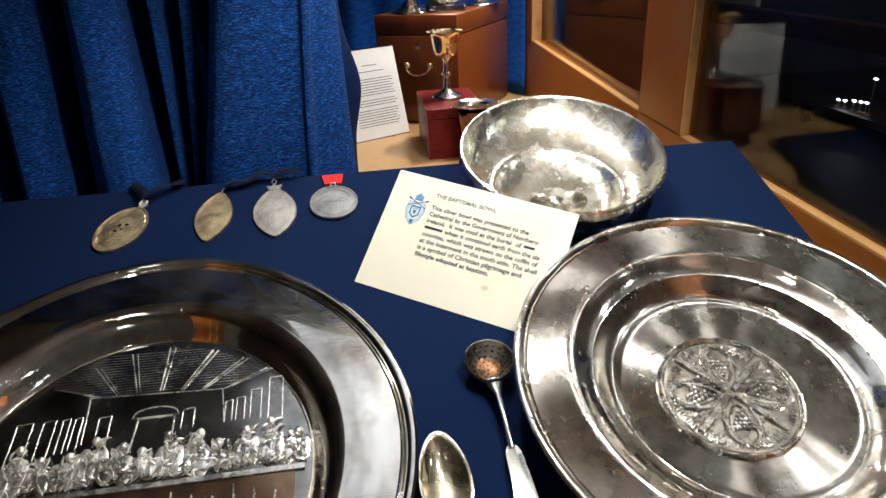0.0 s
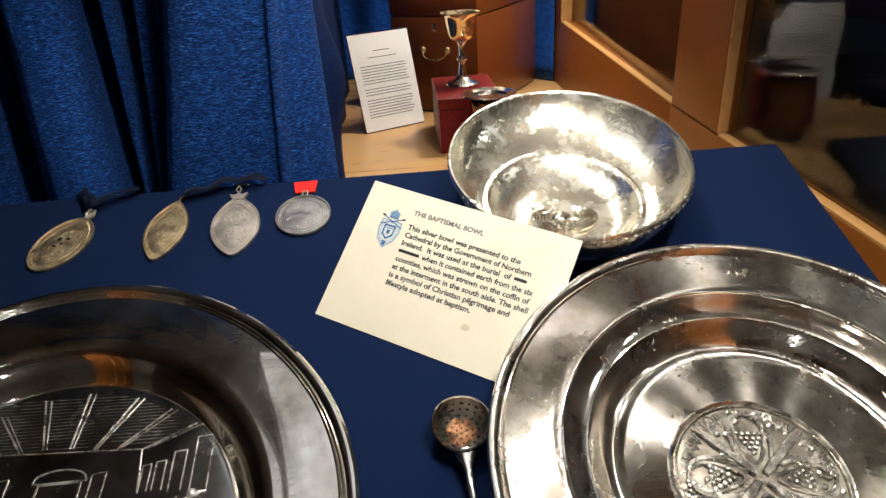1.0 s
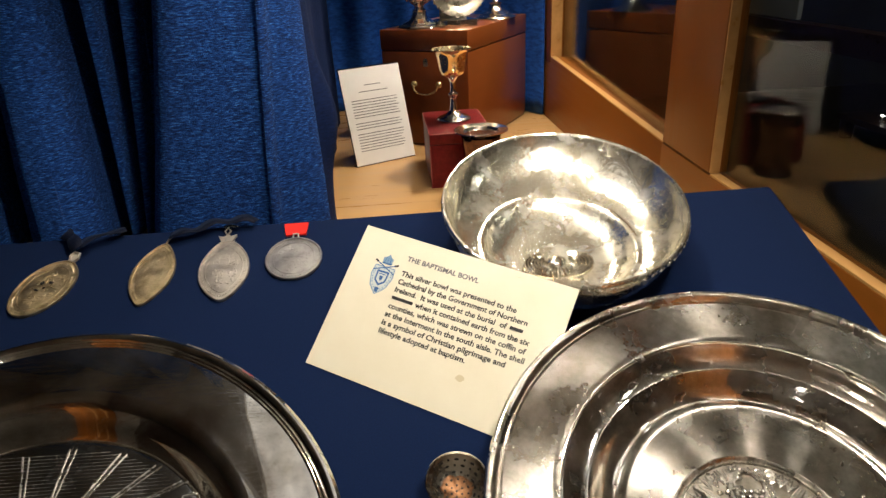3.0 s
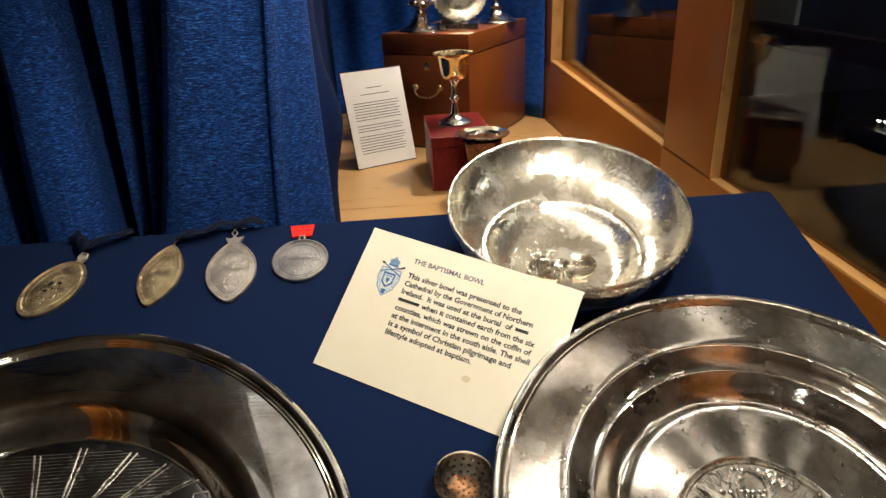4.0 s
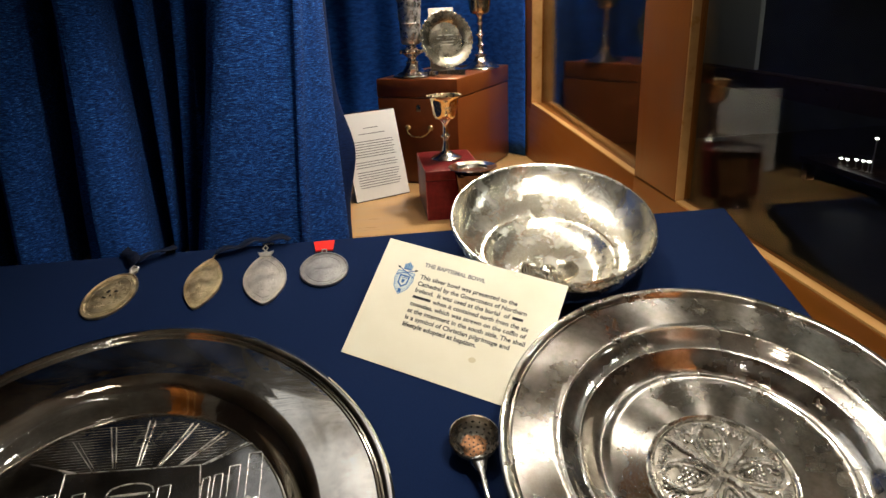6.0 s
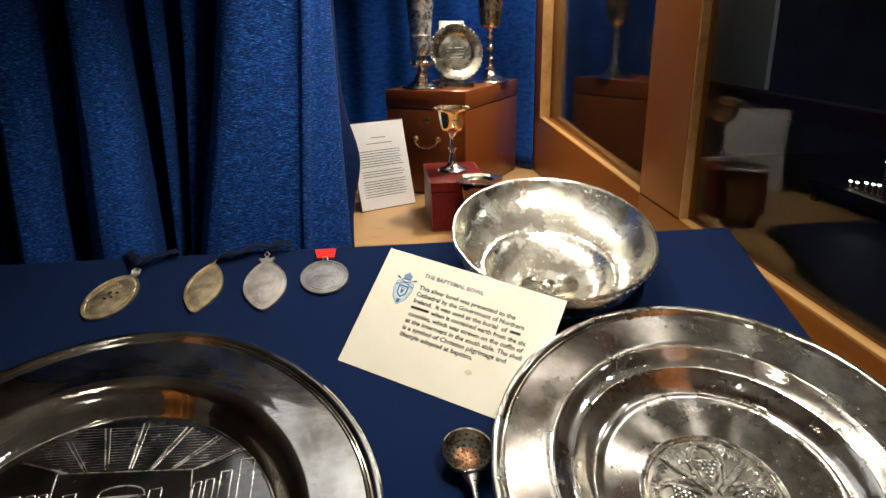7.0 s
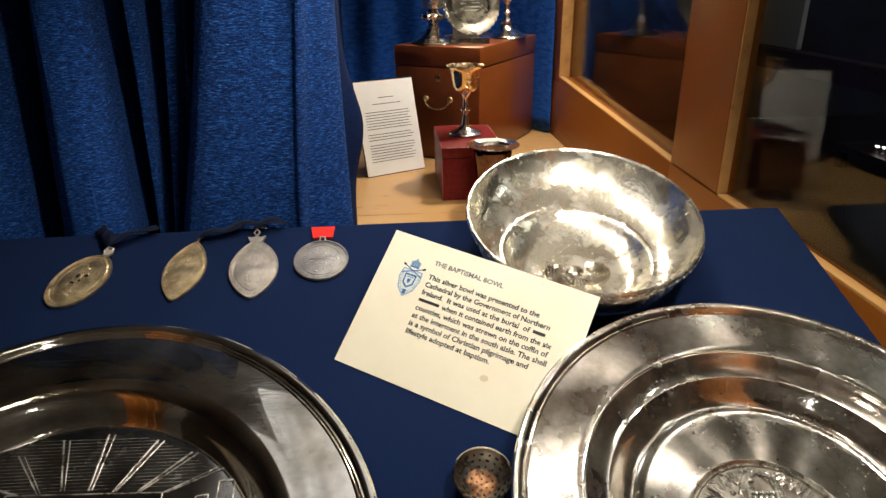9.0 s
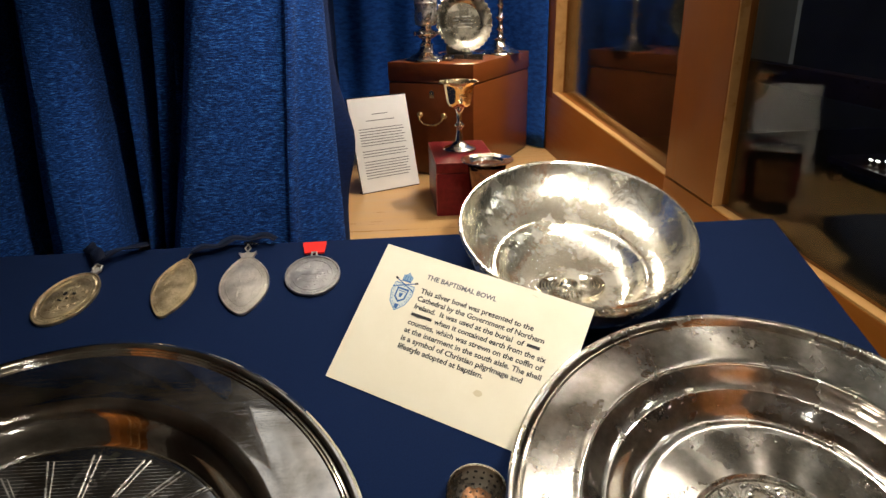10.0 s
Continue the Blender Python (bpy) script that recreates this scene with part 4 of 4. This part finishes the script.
for x, y, sx, sy in ((-0.004, 0.004, 0.0022, 0.003), (0.004, 0.007, 0.0025, 0.002), (-0.003, -0.006, 0.003, 0.0014), (0.002, -0.001, 0.0014, 0.0014)):
    part("pierced_hole", lump(x, y, 0.0041, sx, sy, 0.0004, bmesh.new(), 8, 5), M_DARKHOLE, one)
part("loop", tube([(0.0, 0.0385, 0.002), (-0.0045, 0.044, 0.004), (-0.003, 0.049, 0.005), (0.003, 0.049, 0.005), (0.0045, 0.044, 0.004), (0.0, 0.0385, 0.002)], 0.0016, 8), M_DULL, one)
part("bail", prism([(-0.003, 0.038), (0.003, 0.038), (0.0045, 0.045), (0.0, 0.049), (-0.0045, 0.045)], 0.0014, 0.004), M_DULL, one)
two = medal("pointed oval bronze medal with a seated relief", -0.6745, -0.068, -6, 0.0208, 0.043, 0.42, M_BRONZE, 2)
part("loop", tube([(0.0, 0.0435, 0.002), (0.002, 0.048, 0.004), (0.005, 0.051, 0.005), (0.006, 0.054, 0.004)], 0.0009, 6), M_BRONZE, two)
three = medal("pointed oval frosted silver medal with a small crown", -0.604, -0.070, 3, 0.0250, 0.0435, 0.34, M_DULL, 3)
part("crown", prism([(-0.0055, 0.0405), (0.0055, 0.0405), (0.0095, 0.0505), (0.004, 0.0485), (0.0, 0.0515), (-0.004, 0.0485), (-0.0095, 0.0505)], 0.0006, 0.0036), M_DULL, three)
part("loop", tube([(0.0, 0.051, 0.003), (-0.003, 0.056, 0.004), (0.0, 0.061, 0.005), (0.003, 0.056, 0.004), (0.0, 0.051, 0.003)], 0.0009, 6), M_DULL, three)
part("pin", tube([(-0.004, 0.062, 0.006), (0.004, 0.062, 0.006), (0.011, 0.0605, 0.005)], [0.0016, 0.002, 0.001], 8), M_SILVER, three)
four = medal("round silver medal on a short red ribbon", -0.535, -0.062, 0, 0.0282, 0.0302, 0.0, M_WORN, 4, 0.0022, 0.0)
part("lettering_bar", block(-0.012, 0.012, 0.001, 0.004, 0.0024, 0.0031, 0.0003), M_WORN, four)
letters("lettering", "MEDAL", 0.0068, M_WORN, four, pose(-0.0115, -0.010, 0.0031), "worn raised lettering")
part("loop", tube([(-0.0028, 0.031, 0.002), (-0.0025, 0.0365, 0.003), (0.0025, 0.0365, 0.003), (0.0028, 0.031, 0.002)], 0.001, 6), M_DULL, four)
part("ribbon", prism([(-0.0105, 0.0365), (0.0105, 0.0365), (0.0125, 0.0545), (-0.0135, 0.0545)], 0.0006, 0.0028), M_RIBBON_RED, four, "plain red ribbon")


def ribbon(label, points, half):
    """A flat cloth strip draped along points of the board."""
    bm = bmesh.new()
    pts = smooth_profile(points, 6)
    edge = []
    for i, p in enumerate(pts):
        d = Vector(pts[min(i + 1, len(pts) - 1)]) - Vector(pts[max(i - 1, 0)])
        n = Vector((-d.y, d.x, 0)).normalized() * half * (0.85 + 0.15 * math.sin(i * 0.5))
        edge.append((bm.verts.new(Vector(p) + n), bm.verts.new(Vector(p) - n + Vector((0, 0, 0.004)))))
    for (a, b), (c, d) in zip(edge, edge[1:]):
        bm.faces.new((a, b, d, c))
    ob = thing("neck_ribbon", label, "ribbon", on_board(0, 0, 0.0012), bm, M_RIBBON_BLUE, group="medal ribbons")
    s = ob.modifiers.new("thickness", "SOLIDIFY")
    s.thickness, s.offset = 0.0008, 1.0
    return ob


ribbon("crumpled dark blue ribbon tied to an oval medal", [(-0.757, -0.028, 0.006), (-0.764, -0.016, 0.008), (-0.772, -0.006, 0.004), (-0.778, 0.0, 0.004)], 0.007)
ribbon("loose dark blue ribbon end beside an oval medal", [(-0.756, -0.026, 0.006), (-0.744, -0.017, 0.009), (-0.728, -0.008, 0.006), (-0.715, -0.001, 0.004)], 0.007)
ribbon("dark blue ribbon draped between two pointed medals", [(-0.666, -0.017, 0.003), (-0.652, -0.016, 0.008), (-0.638, -0.012, 0.005), (-0.622, -0.004, 0.008), (-0.606, -0.004, 0.006), (-0.590, 0.0, 0.007), (-0.578, -0.003, 0.003)], 0.008)

# ---- spoons ----
straining = thing("straining_spoon", "silver straining spoon with a pierced round bowl", "spoon", on_board(-0.399, -0.329, 0.001, 0))
dome = smooth_profile([(0.0, 0.0), (0.009, 0.0012), (0.016, 0.0055), (0.0205, 0.0115), (0.0222, 0.017)], 4)
part("bowl", lathe(dome + [(0.0228, 0.0172), (0.0212, 0.0105), (0.0168, 0.0042), (0.009, -0.0002), (0.0, -0.001)], 48), M_ANTIQUE, straining, "pierced round bowl")
part("rim", lathe([(0.0218, 0.0165), (0.0224, 0.0178), (0.0232, 0.0172), (0.0226, 0.016)], 48, closed=True), M_SILVER, straining)
part("worn_patch", lathe([(0.0, 0.0006), (0.0085, 0.0016), (0.0118, 0.0032)], 40, lambda a, r, z: 1 + 0.07 * math.sin(3 * a + 1) + 0.06 * math.sin(7 * a) + 0.04 * math.sin(11 * a)), M_BRONZECUP, straining, "coppery worn centre")
for r, z, n, tilt in ((0.0, 0.0009, 1, 0), (0.0045, 0.0012, 6, 10), (0.0088, 0.0022, 11, 20), (0.0135, 0.0046, 15, 42), (0.0172, 0.0076, 18, 55), (0.0198, 0.0115, 20, 68)):
    for k in range(n):
        a = 2 * math.pi * k / n + r * 90
        ob = part("perforation", lathe([(0.0, 0.0004), (0.0009, 0.0002), (0.0009, -0.0006)], 6), M_DARKHOLE, straining)
        ob.matrix_basis = Matrix.Translation((r * math.cos(a), r * math.sin(a), z)) @ Matrix.Rotation(a, 4, "Z") @ Matrix.Rotation(radians(-tilt), 4, "Y") @ Matrix.Diagonal((1.0, 2.0 if r > 0.012 and k % 2 else 1.0, 1, 1))
part("stem", tube([(0.001, -0.020, 0.011), (0.001, -0.027, 0.012), (0.001, -0.036, 0.014), (0.002, -0.060, 0.013), (0.003, -0.085, 0.008)], [0.009, 0.0062, 0.0028, 0.0024, 0.003], 12, flat=0.55), M_SILVER, straining)
part("handle_end", prism([(-0.001, -0.083), (0.007, -0.083), (0.0105, -0.090), (0.0125, -0.110), (0.016, -0.150), (0.012, -0.172), (0.004, -0.178), (-0.003, -0.172), (-0.006, -0.150), (-0.0035, -0.110), (-0.0035, -0.090)], 0.004, 0.0075), M_SILVER, straining, "flared fiddle handle")

table = thing("table_spoon", "plain silver spoon with a deep oval bowl", "spoon", on_board(-0.4555, -0.433, 0.001, 2))


def spoon_pt(u, v):
    a = 2 * math.pi * u
    r = v
    w = 0.0205 * (1 - 0.16 * math.sin(a))
    return (w * r * math.cos(a), 0.039 * r * math.sin(a), 0.002 + 0.011 * r ** 2.4)


bm = sheet(spoon_pt, 40, 10)
bmesh.ops.remove_doubles(bm, verts=bm.verts, dist=0.00002)
sp = part("bowl", bm, M_SPOON, table)
s = sp.modifiers.new("thickness", "SOLIDIFY")
s.thickness, s.offset = 0.0012, -1.0
edge = [spoon_pt(k / 40, 1.0) for k in range(41)]
part("rim", tube(edge, 0.0009, 6), M_SILVER, table)
part("handle", tube([(0.0, -0.037, 0.012), (0.0, -0.05, 0.014), (0.0, -0.09, 0.012), (0.0, -0.13, 0.006)], [0.0075, 0.004, 0.0045, 0.008], 12, flat=0.5), M_SILVER, table)

# ---- things standing on the case floor ----
CHEST_Z = FLOOR + 0.273
chest_pose = pose(0.2105, 1.35, FLOOR, 0, 0, math.degrees(math.atan2(0.332, 0.2015)))
chest = thing("wooden_chest", "polished mahogany chest with a brass bail handle", "chest", chest_pose)
part("body", block(0.0, 0.388, 0.0, 0.226, 0.006, 0.225, 0.002), M_CHEST, chest)
part("lid", block(-0.001, 0.389, -0.001, 0.227, 0.2265, 0.273, 0.003), M_CHEST, chest)
part("plinth", block(0.003, 0.385, 0.003, 0.223, 0.0, 0.0055, 0.001), M_DARKWOOD, chest)
bail = part("handle", tube(smooth_profile([(-0.006, 0.076, 0.150), (-0.012, 0.080, 0.138), (-0.016, 0.095, 0.130), (-0.016, 0.120, 0.130), (-0.012, 0.137, 0.138), (-0.006, 0.141, 0.150)], 5), 0.0024, 8), M_BRASS, chest, "swinging brass bail handle")
for y in (0.076, 0.141):
    part("rosette", lump(-0.003, y, 0.150, 0.006, 0.008, 0.008, bmesh.new(), 12, 8), M_BRASS, bail)
for y in (0.1085,):
    part("escutcheon", prism([(-0.006, -0.009), (0.006, -0.009), (0.006, 0.006), (0.0, 0.010), (-0.006, 0.006)], 0.0, 0.0015), M_BRASS, chest, m=pose(-0.0002, y, 0.20, 90, 0, -90))


def on_chest(ex_, ey_, turn=0.0):
    return chest_pose @ pose(ex_, ey_, 0.274, 0, 0, turn)


def goblet(label, m, cup_mat, stem_mat, height, deep, group="tall goblets"):
    """A deep cup on a short knopped stem, or a small cup on a tall beaded stem."""
    root = thing("goblet", label, "goblet", m, group=group)
    foot = lathe(smooth_profile([(0.0, 0.0), (0.050, 0.0), (0.0505, 0.004), (0.047, 0.006), (0.044, 0.0065), (0.036, 0.012), (0.024, 0.019), (0.0165, 0.029), (0.015, 0.036), (0.0, 0.038)], 3), 48, lambda a, r, z: 1 - 0.09 * abs(math.sin(3 * a)) * (1 if r > 0.014 else 0))
    part("foot", foot, stem_mat, root)
    if deep:
        part("stem", lathe(smooth_profile([(0.0145, 0.034), (0.0165, 0.038), (0.0125, 0.041), (0.0110, 0.046), (0.014, 0.050), (0.023, 0.056), (0.0265, 0.062), (0.023, 0.068), (0.014, 0.073), (0.0125, 0.077), (0.016, 0.080)], 4), 36), stem_mat, root)
        for k in range(6):
            x, y = at_angle(0.0265, 60 * k)
            part("knop", lump(x, y, 0.062, 0.0055, 0.0055, 0.0055, bmesh.new(), 8, 6), stem_mat, root)
        prof = smooth_profile([(0.012, 0.079), (0.022, 0.081), (0.0255, 0.086), (0.0270, 0.100), (0.0275, 0.128), (0.0300, 0.131), (0.0275, 0.134), (0.0285, 0.150), (0.0325, 0.195), (0.0385, height)], 4)
        part("cup", lathe(prof + [(0.037, height), (0.031, 0.195), (0.027, 0.150), (0.025, 0.100), (0.0, 0.088)], 48), cup_mat, root)
    else:
        beads = [(0.0145, 0.034), (0.0165, 0.038), (0.0095, 0.043), (0.0075, 0.058), (0.0125, 0.063), (0.0075, 0.068), (0.0070, 0.084), (0.0145, 0.091), (0.0070, 0.098), (0.0068, 0.116), (0.0115, 0.121), (0.0068, 0.126), (0.0090, 0.138), (0.014, 0.143)]
        part("stem", lathe(smooth_profile(beads, 4), 36), stem_mat, root)
        prof = smooth_profile([(0.010, 0.142), (0.023, 0.146), (0.0285, 0.156), (0.0310, 0.176), (0.0340, 0.205), (0.0385, height)], 4)
        part("cup", lathe(prof + [(0.037, height), (0.0325, 0.205), (0.0295, 0.178), (0.0265, 0.160), (0.0, 0.151)], 48), cup_mat, root)
    return root


goblet("silver goblet with a deep cup and knopped stem", on_chest(0.052, 0.1457), M_RELIEF, M_SILVER, 0.235, True)
goblet("gilt goblet on a tall beaded silver stem", on_chest(0.271, 0.040), M_GILT, M_SILVER, 0.25, False)

# little salver on its stand, turned to the front
salver = thing("salver", "small round silver salver propped on a stand", "salver", pose(0.203, 1.455, CHEST_Z + 0.001, 0, 0, 12))
face = part("dish", lathe(smooth_profile([(0.0, 0.0), (0.044, 0.0), (0.048, 0.003), (0.052, 0.006), (0.066, 0.009), (0.070, 0.012)], 4) + [(0.070, 0.014), (0.064, 0.0125), (0.05, 0.010), (0.044, 0.004), (0.0, 0.004)][::1], 56), M_DULL, salver, m=pose(0, 0.01, 0.086, 77, 0, 0))
face.data.materials.clear()
face.data.materials.append(M_SALVER)
rim = bmesh.new()
for k in range(34):
    x, y = at_angle(0.0685, 360 / 34 * k)
    lump(x, y, 0.0130, 0.0046, 0.0046, 0.0009, rim, 8, 5)
part("beaded_border", rim, M_SALVER, face)
part("engraved_lines", strip([(-0.02, 0.012), (0.02, 0.012)], 0.0012, 0.004, 0.0046), M_ANTIQUE, face)
for y, w in ((0.004, 0.024), (-0.004, 0.022), (-0.012, 0.018)):
    part("engraved_lines", strip([(-w, y), (w, y)], 0.0012, 0.004, 0.0046), M_ANTIQUE, face)
part("base", prism([(-0.036, -0.03), (0.036, -0.03), (0.044, -0.018), (0.044, 0.05), (-0.044, 0.05), (-0.044, -0.018)], 0.0, 0.014), M_SILVER, salver)
part("back_plate", block(-0.034, 0.034, 0.035, 0.04, 0.014, 0.165, 0.003), M_DULL, salver)

case = thing("red_case", "small red leather covered box under a chalice", "box", pose(0.098, 1.079, FLOOR, 0, 0, 0))
part("body", block(0.0, 0.122, 0.0, 0.205, 0.0, 0.088, 0.002), M_LEATHER, case)
part("lid", block(-0.001, 0.123, -0.001, 0.206, 0.0886, 0.111, 0.003), M_LEATHER, case)
for (ax, ay), (bx, by) in (((0.001, 0.0), (0.121, 0.0)), ((0.001, 0.205), (0.121, 0.205)), ((0.0, 0.001), (0.0, 0.204)), ((0.122, 0.001), (0.122, 0.204))):
    part("worn_edge", tube([(ax + (bx - ax) * q / 8, ay + (by - ay) * q / 8, 0.1098) for q in range(9)], [0.0007, 0.0013, 0.001, 0.0015, 0.0009, 0.0014, 0.0011, 0.0013, 0.0008], 6), M_WORNLEATHER, case, "rubbed pinkish edge")
part("worn_edge", tube([(0.0, 0.0, 0.002), (0.0, 0.0, 0.03), (0.0, 0.0, 0.06), (0.0, 0.0, 0.087)], [0.0008, 0.0012, 0.0009, 0.0013], 6), M_WORNLEATHER, case, "rubbed pinkish edge")

chal = thing("small_chalice", "small silver gilt chalice standing on a red box", "chalice", pose(0.158, 1.190, FLOOR + 0.1125))
part("cup", lathe(smooth_profile([(0.0, 0.0875), (0.012, 0.0885), (0.020, 0.0915), (0.0245, 0.097), (0.0270, 0.106), (0.0300, 0.124), (0.0325, 0.135), (0.0365, 0.1405), (0.0405, 0.1425)], 4) + [(0.0403, 0.1435), (0.0355, 0.1418), (0.0312, 0.1350), (0.0285, 0.122), (0.0255, 0.104), (0.018, 0.095), (0.0, 0.093)], 52), M_GILT, chal, "gilt flared cup")
part("stem", lathe(smooth_profile([(0.009, 0.018), (0.0065, 0.034), (0.006, 0.044), (0.010, 0.050), (0.010, 0.054), (0.006, 0.058), (0.0058, 0.076), (0.009, 0.084), (0.014, 0.0895)], 4), 32), M_SILVER, chal)
part("foot", lathe(smooth_profile([(0.0, 0.0), (0.033, 0.0), (0.0335, 0.004), (0.028, 0.007), (0.017, 0.012), (0.009, 0.019)], 4), 40), M_SILVER, chal)

mug = thing("covered_cup", "polished cup, tinted dark for its reflections, under a shallow silver paten", "cup", pose(0.191, 1.022, FLOOR))
part("body", lathe(smooth_profile([(0.0, 0.0), (0.035, 0.0), (0.036, 0.006), (0.032, 0.020), (0.031, 0.060), (0.036, 0.105), (0.037, 0.117)], 4), 44), M_DARKCUP, mug, "polished cup body with dark red reflections put into its tint")
part("paten", lathe([(0.0, 0.1185), (0.03, 0.1185), (0.034, 0.122), (0.048, 0.1255), (0.0505, 0.127), (0.0505, 0.129), (0.047, 0.1285), (0.034, 0.1265), (0.030, 0.1225), (0.0, 0.122)], 56), M_SILVER, mug, "shallow silver paten")

stand = thing("printed_notice", "white printed sheet in a leaning acrylic stand", "notice", pose(-0.056, 1.262, FLOOR + 0.0005, -15, 0, math.degrees(math.atan2(0.068, 0.135))))
part("sheet", block(0, 0.149, -0.0012, 0.0, 0.002, 0.214, 0), M_WHITE, stand, smooth=False)
part("acrylic_back", block(-0.001, 0.150, 0.0004, 0.003, 0.0, 0.217, 0.0008), M_ACRYLIC, stand)
part("acrylic_foot", block(-0.001, 0.150, 0.0034, 0.05, 0.002, 0.005, 0.0008), M_ACRYLIC, stand)
rnd = random.Random(7)
rows_z = [(0.176, 0.020), (0.162, 0.036)] + [(0.144 - 0.0062 * k, 0.058) for k in range(7)] + [(0.094 - 0.0062 * k, 0.058) for k in range(3)] + [(0.070 - 0.0062 * k, 0.058) for k in range(7)]
for z, half in rows_z:
    short = half if half < 0.05 else half - 0.012 * rnd.random()
    part("print_line", block(0.0745 - half, 0.0745 + short, -0.0016, -0.0013, z - 0.0008, z + 0.0008, 0), M_PALEINK, stand, smooth=False)
